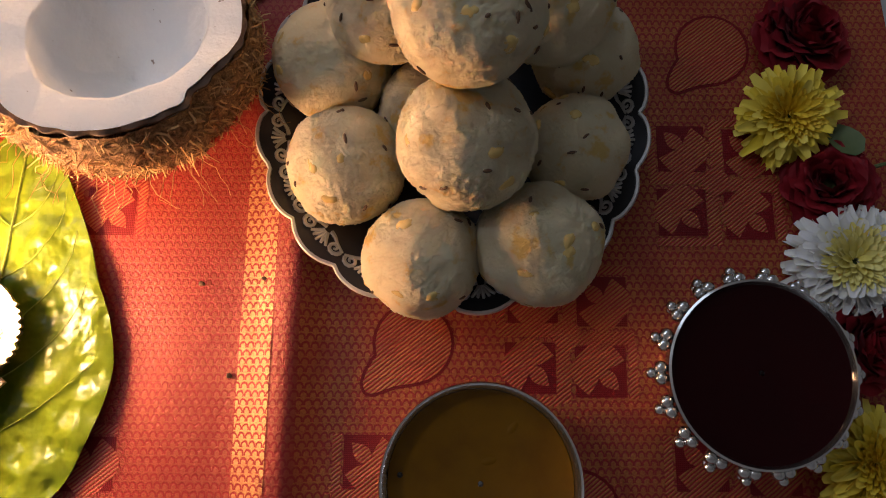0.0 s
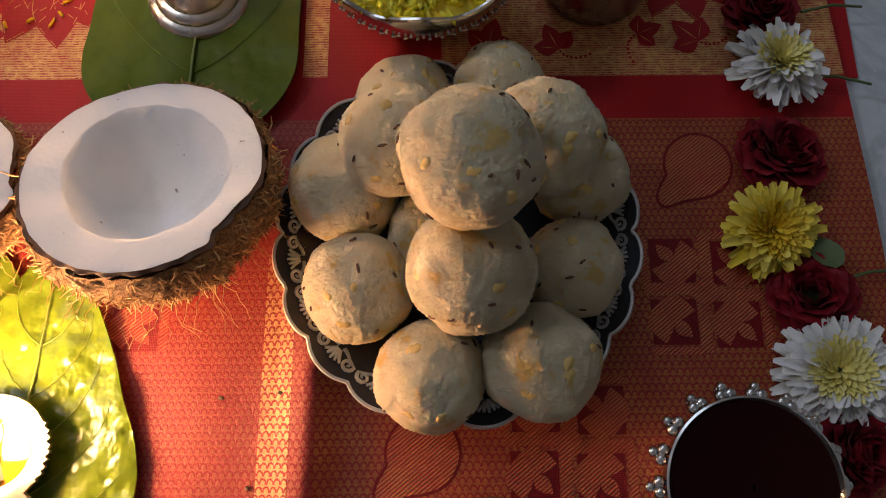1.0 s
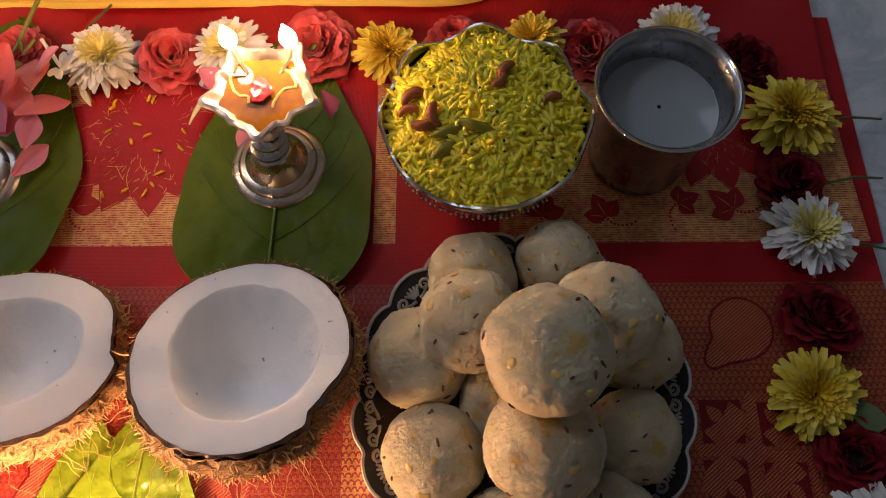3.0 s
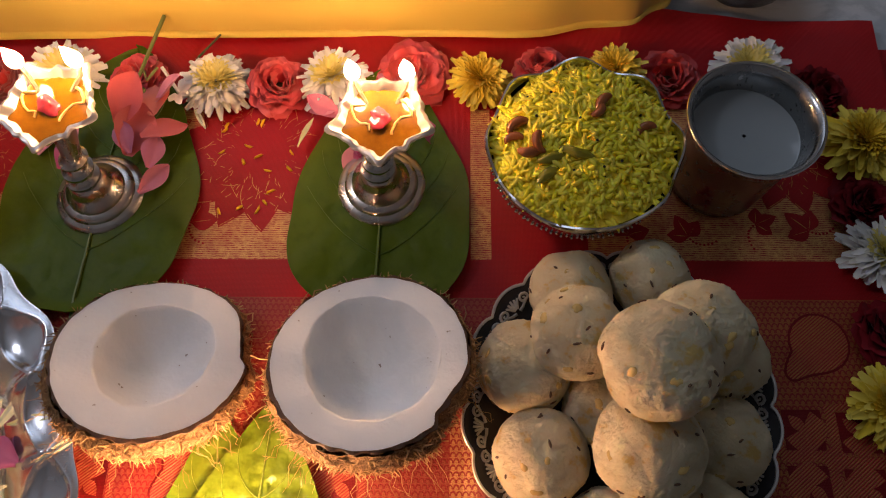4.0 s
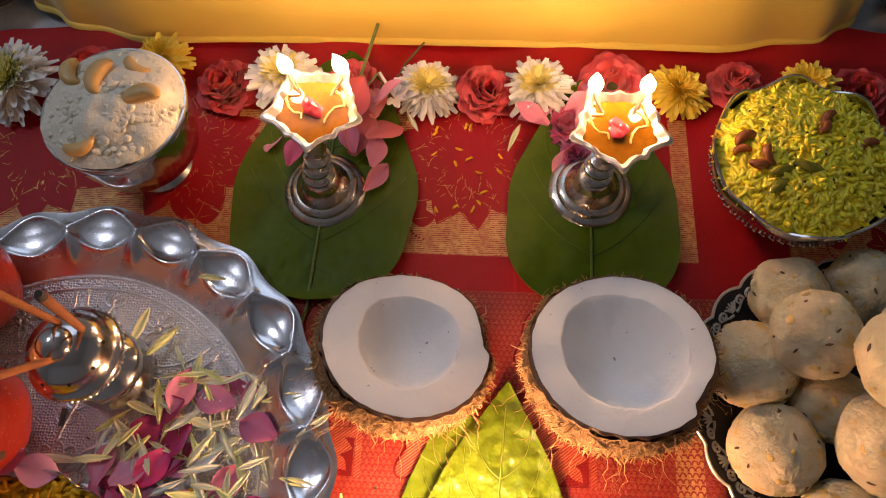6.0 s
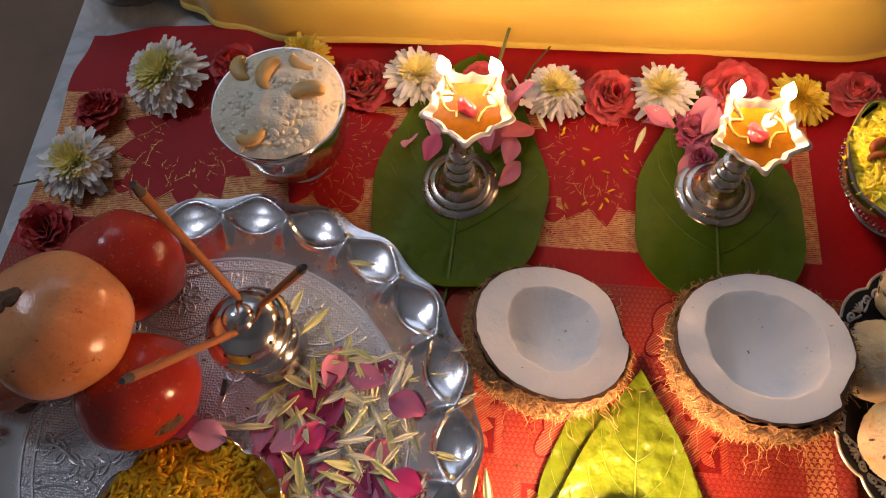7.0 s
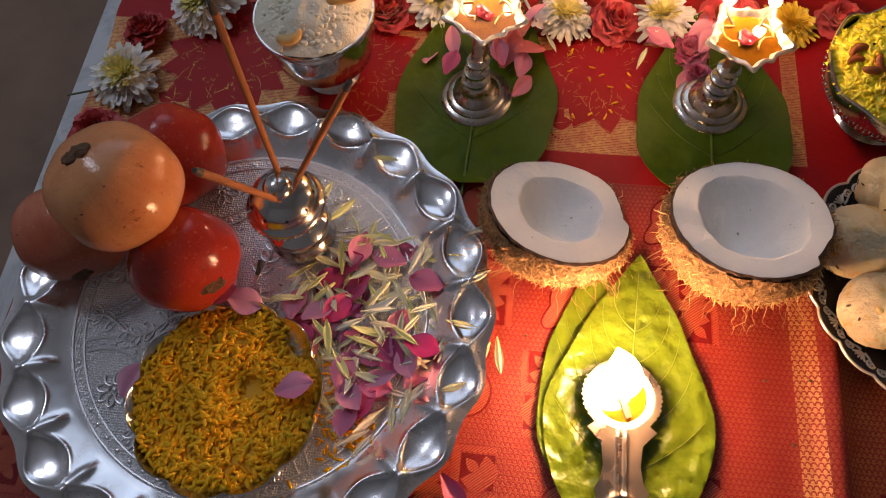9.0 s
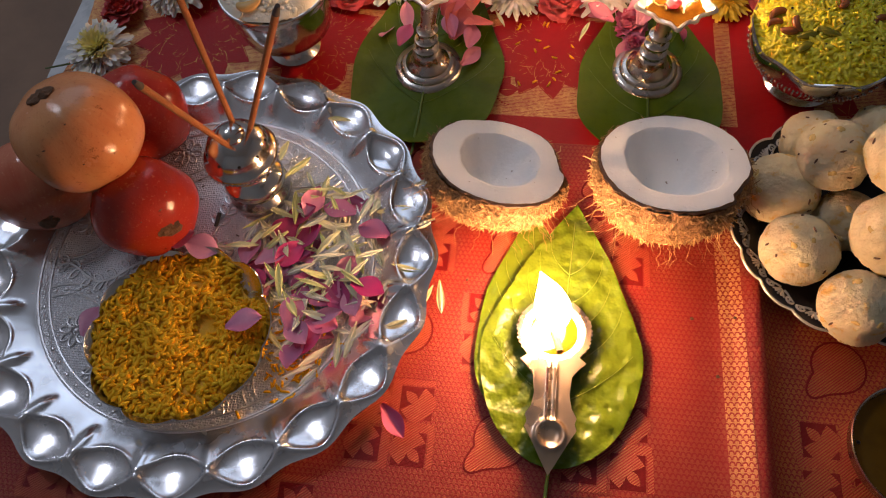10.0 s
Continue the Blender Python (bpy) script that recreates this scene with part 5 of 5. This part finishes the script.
def incense_stand():
    ob = thing("incense_stand", pose(-0.3945, 0.1155, 0.0052), "polished steel incense stand with a pierced dome", "incense holder")
    prof = [(0.001, 0.0), (0.0225, 0.0), (0.0240, 0.003), (0.0236, 0.006), (0.0190, 0.0085), (0.0185, 0.0105), (0.0222, 0.0135), (0.0232, 0.0170), (0.0215, 0.0205), (0.0165, 0.0230), (0.0140, 0.0255),
            (0.0145, 0.0285), (0.0175, 0.0315), (0.0240, 0.0365), (0.0262, 0.0400),
            (0.0265, 0.0420), (0.0250, 0.0435), (0.0225, 0.0450), (0.0220, 0.0490), (0.0185, 0.0540), (0.0125, 0.0575), (0.0095, 0.0585), (0.0090, 0.0605), (0.0060, 0.0630), (0.001, 0.0638)]
    prof = [(r * 0.94, z * 1.17) for r, z in prof]
    part("body", lathe(prof, 72), STEEL, ob)
    for i in range(9):
        a = TAU * i / 9 + 0.2
        n = Vector((math.cos(a) * 0.8, math.sin(a) * 0.8, 0.6))
        part("hole", blob(Matrix.Translation((0.0196 * math.cos(a), 0.0196 * math.sin(a), 0.0596)) @ n.to_track_quat("Z", "Y").to_matrix().to_4x4(), (0.0011, 0.0011, 0.0004), 10, 5), HOLE, ob)
    teeth = bmesh.new()
    for i in range(48):
        a = TAU * i / 48
        blob(pose(0.0247 * math.cos(a), 0.0247 * math.sin(a), 0.0474), (0.0012, 0.0012, 0.0010), 6, 4, teeth)
    tagged(part("beaded_edge", teeth, STEEL, ob), kind="stuff")
    return ob


incense_stand()


def incense(base, tip):
    ob = thing("incense_stick", pose(*base), "brown incense stick standing in the steel holder", "incense stick", "incense sticks")
    d = Vector(tip) - Vector(base)
    pts = [tuple(d * t / 10) for t in range(11)]
    part("paste", rod(pts, 0.0019, 9), INCENSE, ob)
    part("ash_tip", rod([pts[-1], tuple(d * 1.05)], 0.0020, 8, taper=0.6), ASH, ob)


incense((-0.3970, 0.1270, 0.0700), (-0.3805, 0.1185, 0.2180))
incense((-0.3850, 0.1245, 0.0700), (-0.3285, 0.1040, 0.1920))
incense((-0.3945, 0.1080, 0.0730), (-0.3835, 0.0610, 0.1880))


# ---- flowers ----
def petal_strip(bm, m, length, width, rise, cup, tipw=0.5, droop=0.0):
    """One petal with a hollow across, four by two faces."""
    rows = []
    for i in range(5):
        s = i / 4
        w = 0.5 * width * (0.45 + 0.75 * math.sin(math.pi * (0.12 + 0.72 * s))) * (1 if i < 4 else tipw)
        z = rise * s - droop * s * s
        rows.append([bm.verts.new(m @ Vector((s * length, k * w, z + cup * abs(k) * w))) for k in (-1, 0, 1)])
    for a, b in zip(rows, rows[1:]):
        for i in range(2):
            bm.faces.new((a[i], a[i + 1], b[i + 1], b[i]))


def chrysanthemum(seed, R, petals, core, label, ragged=1.0, height=0.016):
    rnd = random.Random(seed)
    ob = thing("chrysanthemum", pose(0, 0, 0), label, "flower", "flowers round the cloth")
    bm, cb = bmesh.new(), bmesh.new()
    for ring, (n, l, el, z) in enumerate(((38, 1.0, 3, 0.25), (40, 0.93, 9, 0.34), (38, 0.83, 16, 0.42), (34, 0.70, 26, 0.50), (30, 0.50, 40, 0.56))):
        for k in range(n):
            a = 360 * (k + rnd.uniform(-0.3, 0.3)) / n + 7 * ring
            length = R * l * rnd.uniform(1 - 0.16 * ragged, 1 + 0.06 * ragged)
            m = pose(0, 0, height * z, 0, 0, a) @ pose(R * 0.06, 0, 0, rnd.uniform(-22, 22), -(el + rnd.uniform(-8, 8) * ragged), rnd.uniform(-7, 7))
            petal_strip(cb if ring == 4 else bm, m, length, R * (0.19 if ring < 4 else 0.12), 0, 0.6, rnd.uniform(0.5, 0.9), droop=R * 0.10 * (ring < 3))
    part("petals", bm, petals, ob, sharp=180)
    for k in range(90):
        rr, a = R * 0.42 * math.sqrt(k / 90), k * 2.39996
        m = pose(rr * math.cos(a), rr * math.sin(a), height * 0.78, 0, 0, math.degrees(a)) @ pose(0, 0, 0, 0, -66 + 44 * rr / (R * 0.42), 0)
        petal_strip(cb, m, R * 0.24 * rnd.uniform(0.8, 1.1), R * 0.095, 0, 0.6)
    part("core", cb, core, ob, sharp=180)
    part("calyx", blob(pose(0, 0, height * 0.22), (R * 0.22, R * 0.22, height * 0.24), 12, 6), STEM, ob)
    return ob


def rose(seed, R, material, label, openness=1.0):
    rnd = random.Random(seed)
    ob = thing("rose", pose(0, 0, 0), label, "flower", "flowers round the cloth")
    bm = bmesh.new()
    count = 36
    for k in range(count):
        s = k / (count - 1)
        a = 137.5 * k + rnd.uniform(-12, 12)
        lean = 4 + 68 * s ** 1.2 * openness + rnd.uniform(-6, 6)
        base = R * 0.10 * s
        w, l = R * (0.55 + 0.55 * s) * rnd.uniform(0.9, 1.12), R * (0.62 + 0.30 * s) * rnd.uniform(0.92, 1.06)
        m = pose(0, 0, R * 0.14 * (1 - s), 0, 0, a) @ pose(base, 0, 0, 0, lean, 0)
        ph = rnd.uniform(0, 6)

        def fn(u, v, w=w, l=l, s=s, ph=ph, m=m):
            y = (2 * u - 1) * 0.5 * w * (0.5 + 0.62 * math.sin(math.pi * min(1, 0.15 + 0.62 * v)))
            hug = (1 - 0.55 * s)
            x = R * 0.16 - hug * 0.9 * y * y / (R * 0.55) + 0.10 * R * s * v * v
            z = l * v * (1 - 0.16 * (2 * u - 1) ** 2)
            curl = 0.16 * R * s * max(0, v - 0.68) ** 1.2 * 3
            q = m @ Vector((x + curl + 0.045 * R * math.sin(9 * u + ph) * v * v, y, z - curl * 0.5 + 0.03 * R * math.sin(13 * u + 2 * ph) * v))
            return q + R * 0.10 * Vector((noise.noise(q * 190), noise.noise(q * 190 + Vector((5, 1, 2))), noise.noise(q * 190 + Vector((1, 7, 3)))))
        sheet(fn, 10, 7, bm=bm)
    lo = min(v.co.z for v in bm.verts)
    for v in bm.verts:
        v.co.z = max(v.co.z, 0.0004 + 0.1 * (v.co.z - lo) * 0.1)
    part("petals", bm, material, ob, sharp=180)
    part("hip", blob(pose(0, 0, R * 0.08), (R * 0.2, R * 0.2, R * 0.08), 12, 6), STEM, ob)
    return ob


def put(src, x, y, turn, s=1.0, tip=(0, 0), z=None, label=""):
    ob = copy_thing(src, pose(x, y, lie(x, y) + 0.001 if z is None else z, tip[0], tip[1], turn))
    ob.matrix_basis = ob.matrix_basis @ Matrix.Scale(s, 4)
    if label:
        ob["label"] = label
    return ob


def place_flowers():
    W = chrysanthemum(1, 0.0225, WHITEPETAL, CREAMCORE, "white chrysanthemum with a pale yellow heart lying on the cloth")
    W2 = chrysanthemum(2, 0.0225, WHITEPETAL, CREAMCORE, "ragged white chrysanthemum lying on the cloth", 1.8)
    Y = chrysanthemum(3, 0.0215, YELLOWPETAL, YELLOWCORE, "bright yellow chrysanthemum lying on the cloth", 1.5)
    RR = rose(4, 0.0205, ROSERED, "red rose head lying on the cloth")
    RD = rose(5, 0.0205, ROSEDARK, "dark red rose head lying on the cloth")
    RP = rose(7, 0.0205, ROSEPINK, "small loose magenta rose head beside the steel lamp", 1.25)
    RC = rose(6, 0.0205, ROSECORAL, "coral red rose head lying on the cloth")
    rows = (
        (RP, -0.133, 0.290, 40, 0.80), (RP, -0.128, 0.268, 150, 0.62),
        (W, -0.511, 0.312, 20, 1.38), (RR, -0.557, 0.282, 80, 0.95), (W2, -0.558, 0.236, 140, 1.18), (RR, -0.567, 0.186, 30, 1.0), (RR, -0.462, 0.325, 100, 0.95), (Y, -0.412, 0.332, 20, 1.0),
        (RR, -0.363, 0.314, 200, 1.12), (W2, -0.325, 0.320, 60, 1.12), (RC, -0.278, 0.318, 10, 1.0), (W, -0.227, 0.314, 100, 1.02), (RC, -0.187, 0.315, 160, 1.05), (W2, -0.152, 0.317, 220, 1.02),
        (RC, -0.103, 0.321, 300, 1.22), (Y, -0.061, 0.316, 40, 0.98), (RC, -0.020, 0.326, 90, 0.95), (Y, 0.026, 0.323, 150, 0.9), (RR, 0.058, 0.319, 20, 0.98), (W, 0.110, 0.325, 75, 1.05),
        (RD, 0.148, 0.307, 45, 1.02), (Y, 0.166, 0.270, 200, 1.18), (RD, 0.160, 0.232, 130, 0.95), (W2, 0.163, 0.199, 10, 1.02), (RD, 0.160, 0.154, 70, 1.08), (Y, 0.149, 0.118, 280, 1.02),
        (RD, 0.165, 0.087, 210, 0.98), (W, 0.170, 0.054, 330, 1.12), (RD, 0.172, 0.022, 15, 1.0), (Y, 0.166, -0.024, 100, 1.05), (RD, 0.166, -0.065, 50, 1.0))
    rnd = random.Random(3)
    for src, x, y, turn, s in rows:
        put(src, x, y, turn, s, (rnd.uniform(-14, 14), rnd.uniform(-14, 14)), lie(x, y) + 0.003)
    for src in (W, W2, Y, RR, RD, RC, RP):
        for o in src.children:
            bpy.data.objects.remove(o)
        bpy.data.objects.remove(src)
    for x, y, ang, l in ((0.176, 0.196, -8, 0.034), (0.184, 0.270, 2, 0.036), (0.158, 0.126, 42, 0.022), (0.178, 0.094, 10, 0.03), (0.182, 0.232, 4, 0.03), (0.172, 0.030, -8, 0.03), (-0.252, 0.318, 62, 0.045), (-0.250, 0.300, 35, 0.03), (-0.575, 0.228, 200, 0.030)):
        ob = thing("cut_twig", pose(x, y, lie(x, y) + 0.003, 0, 0, ang), "thin cut green twig lying beside the flowers", "twig", "cut twigs")
        bm = rod([(0, 0, 0), (l * 0.5, 0.0015, 0.002), (l, 0, 0.001)], 0.0009, 6, taper=0.8)
        part("stalk", bm, STEM, ob)
    spray = thing("flower_stalk", pose(-0.262, 0.345, 0.010), "green flower stalk with a bud among the coral petals", "twig")
    part("stalk", rod([(0.0, 0.012, 0.012), (-0.004, -0.010, 0.012), (-0.009, -0.032, 0.010), (-0.016, -0.050, 0.012)], 0.0013, 7, taper=0.8), STALK, spray)
    part("side_stalk", rod([(-0.006, -0.030, 0.011), (-0.002, -0.038, 0.013), (0.004, -0.030, 0.015)], 0.0009, 6), STALK, spray)
    part("bud", blob(pose(-0.006, -0.046, 0.013, 0, 0, 20), (0.0048, 0.0026, 0.0022), 14, 8, rough=0.0006, seed=2, freq=300), STALK, spray)
    for x, y, ang, l in ((0.016, -0.040, 80, 0.008), (0.016, -0.042, 40, 0.010), (0.015, -0.042, -10, 0.009), (0.014, -0.043, -60, 0.010), (0.014, -0.042, -110, 0.008)):
        bm = bmesh.new()
        petal_strip(bm, pose(x, y, 0.004, 0, -12, ang), l, 0.0042, 0.001, 0.4)
        part("white_petal", bm, WHITEPETAL, spray)
    part("white_tube", rod([(0.004, -0.026, 0.010), (0.010, -0.034, 0.006), (0.015, -0.041, 0.004)], 0.0011, 6), WHITEPETAL, spray)
    for x, y, ang in ((0.168, 0.112, -60), (0.172, 0.040, 10)):
        ob = thing("sepal_leaf", pose(x, y, 0.006, 0, -15, ang), "small dark green leaf beside a flower", "leaf")
        bm = bmesh.new()
        petal_strip(bm, Matrix(), 0.016, 0.011, 0.002, 0.3)
        part("blade", bm, STEM, ob)


place_flowers()


def petal_mesh(length, width, cup, seed):
    rnd = random.Random(seed)
    ph = rnd.uniform(0, 6)

    def fn(u, v):
        w = 0.5 * width * math.sin(math.pi * (0.06 + 0.92 * v ** 1.25)) ** 0.9
        y = (2 * u - 1) * w
        z = cup * (2 * u - 1) ** 2 * w + 0.10 * length * math.sin(2.4 * v + ph) * v + 0.0006 * math.sin(9 * u + ph)
        return v * length, y, z
    bm = sheet(fn, 6, 8)
    lo = min(v.co.z for v in bm.verts)
    for v in bm.verts:
        v.co.z -= lo - 0.0003
    return bm


def scatter_petals():
    def kinds(mat, dims, n, name):
        return [mesh_of(petal_mesh(*d, cup=random.Random(i).uniform(0.05, 0.5 if d[1] > 0.009 else 0.12), seed=i), mat, name) for i, d in enumerate(dims * n)]
    purple = kinds(PURPLEPETAL, [(0.027, 0.016), (0.024, 0.018), (0.026, 0.010)], 2, "rose_petal")
    pink = kinds(PINKPETAL, [(0.025, 0.012), (0.021, 0.014)], 2, "rose_petal")
    pale = kinds(GREENPETAL, [(0.023, 0.0042), (0.018, 0.0034), (0.025, 0.0054)], 2, "flower_petal")
    rnd = random.Random(21)

    def lay(pool, name, x, y, z, ang, label, group, tip=14):
        ob = new(name, rnd.choice(pool))
        ob.matrix_basis = pose(x, y, z, rnd.uniform(-tip, tip), rnd.uniform(-tip, tip), ang)
        tagged(ob, label, "petal", group)
    onto = "petals on the tray"
    for k in range(40):
        x, y = rnd.gauss(-0.345, 0.030), rnd.gauss(0.055, 0.034)
        lay(purple, "rose_petal", x, y, 0.0065 + 0.004 * rnd.random(), rnd.uniform(0, 360), "purple-pink rose petal lying in the silver tray", onto)
    for k in range(150):
        x, y = rnd.gauss(-0.345, 0.033), rnd.gauss(0.055, 0.037)
        if math.hypot(x + 0.4175, y) < 0.062 or math.hypot(x - TRAY[0], y - TRAY[1]) > 0.14:
            continue
        lay(pale, "flower_petal", x, y, 0.0062 + 0.006 * rnd.random(), rnd.uniform(0, 360), "pale yellow-green flower petal lying in the silver tray", onto, 11)
    for x, y, ang in ((-0.487, -0.006, 80), (-0.447, 0.060, 20), (-0.430, 0.062, -10), (-0.386, 0.004, 20)):
        lay(purple, "rose_petal", x, y, 0.0230 if x > -0.47 else 0.008, ang, "purple rose petal by the bowl of rice", onto)
    for x, y, z, ang in ((-0.282, 0.120, 0.019, 20), (-0.335, 0.170, 0.020, 175), (-0.283, 0.083, 0.016, 40), (-0.268, 0.058, 0.013, 170), (-0.262, 0.052, 0.005, 250), (-0.258, 0.056, 0.004, 280)):
        lay(pale, "flower_petal", x, y, z, ang, "pale flower petal lying on the tray's rim", onto, 8)
    lay(pink, "rose_petal", -0.284, -0.030, 0.0065, -50, "magenta rose petal lying on the red cloth", "petals on the cloth")
    around = "petals round the lamps"
    coral = kinds(CORALPETAL, [(0.034, 0.024), (0.030, 0.020)], 2, "rose_petal")
    for x, y, z, ang in ((-0.279, 0.280, 0.016, 60), (-0.258, 0.284, 0.018, 100), (-0.272, 0.260, 0.012, 80), (-0.262, 0.268, 0.020, 40)):
        lay(coral, "rose_petal", x, y, z, ang, "large coral rose petal beside the steel lamp", around, 30)
    for x, y, z, ang in ((-0.262, 0.236, 0.010, 60), (-0.258, 0.252, 0.012, 80), (-0.270, 0.262, 0.012, 110), (-0.280, 0.272, 0.010, 20), (-0.268, 0.285, 0.013, 140), (-0.312, 0.252, 0.010, 70),
                         (-0.328, 0.262, 0.009, 80), (-0.260, 0.296, 0.014, 30), (-0.275, 0.300, 0.014, 60), (-0.306, 0.268, 0.010, 100)):
        lay(pink, "rose_petal", x, y, z, ang, "pink rose petal beside the steel lamp", around, 30)
    for x, y, z, ang in ((-0.135, 0.300, 0.008, 30), (-0.145, 0.290, 0.008, 150), (-0.128, 0.285, 0.010, 60), (-0.098, 0.290, 0.008, -60), (-0.142, 0.302, 0.010, 200), (-0.118, 0.306, 0.012, 90), (-0.132, 0.272, 0.008, 240)):
        lay(pink, "rose_petal", x, y, z, ang, "magenta rose petal beside the steel lamp", around, 30)
    for x, y, ang in ((-0.1715, 0.270, 70), (-0.240, 0.300, -60)):
        lay(pale, "flower_petal", x, y, 0.004, ang, "white flower petal lying on the cloth", "petals on the cloth", 6)
    for k in range(22):
        x, y = -0.200 + rnd.gauss(0, 0.022), 0.262 + rnd.gauss(0, 0.024)
        ob = tagged(grains("rice_grain", [pose(0, 0, 0.0012, 90, 0, 0)], 0.0062, 0.0019, TURMERICRICE), "loose turmeric rice grain on the cloth", "rice grain", "loose grains")
        ob["kind"] = ""
        del ob["kind"]
        ob.matrix_basis = pose(x, y, lie(x, y), 0, 0, rnd.uniform(0, 360))
    for x, y in ((-0.068, 0.047), (-0.080, 0.008), (-0.094, 0.045), (-0.052, 0.090), (-0.240, 0.060)):
        ob = part("spice_crumb", blob(pose(0, 0, 0.0008), (0.0013, 0.0010, 0.0009), 8, 5, rough=0.0005, seed=x * 90, freq=600), SCAR)
        ob.matrix_basis = pose(x, y, lie(x, y))
        tagged(ob, "dark spice crumb on the red cloth", "crumb", "crumbs")
    bits = bmesh.new()
    for k in range(40):
        x, y = TRAY[0] + rnd.gauss(0.0, 0.045), TRAY[1] + rnd.gauss(0.045, 0.025)
        if math.hypot(x - TRAY[0], y - TRAY[1]) < 0.115:
            blob(pose(x, y, 0.0055, 0, 0, rnd.uniform(0, 360)), (0.0014 * rnd.random() + 0.0004, 0.0005, 0.0004), 6, 4, bits)
    rod([(-0.421, 0.084, 0.006), (-0.4205, 0.094, 0.007)], 0.0016, 6, bits)
    tagged(part("incense_ash", bits, ASH), "grey-black incense ash crumbs on the tray", "ash", kind="stuff")


scatter_petals()


# ---- behind the cloth ----
def back_bowl(x, y, R, h, label):
    ob = thing("glass_bowl", pose(x, y, -0.0075), label, "bowl")
    prof = [(0.001, 0.0), (R * 0.55, 0.0), (R * 0.6, 0.004), (R * 0.85, h * 0.4), (R, h), (R * 0.97, h + 0.001), (R * 0.8, h * 0.45), (0.001, 0.006)]
    part("bowl", lathe(prof, 56), DARKGLASS, ob)
    part("rim", rod([(R * 0.985 * math.cos(TAU * i / 56), R * 0.985 * math.sin(TAU * i / 56), h) for i in range(57)], 0.001, 6), DARKGLASS, ob)


back_bowl(0.118, 0.407, 0.036, 0.03, "smoked glass bowl on the marble behind the cloth")
back_bowl(-0.566, 0.412, 0.042, 0.035, "dark glass bowl on the marble behind the cloth")
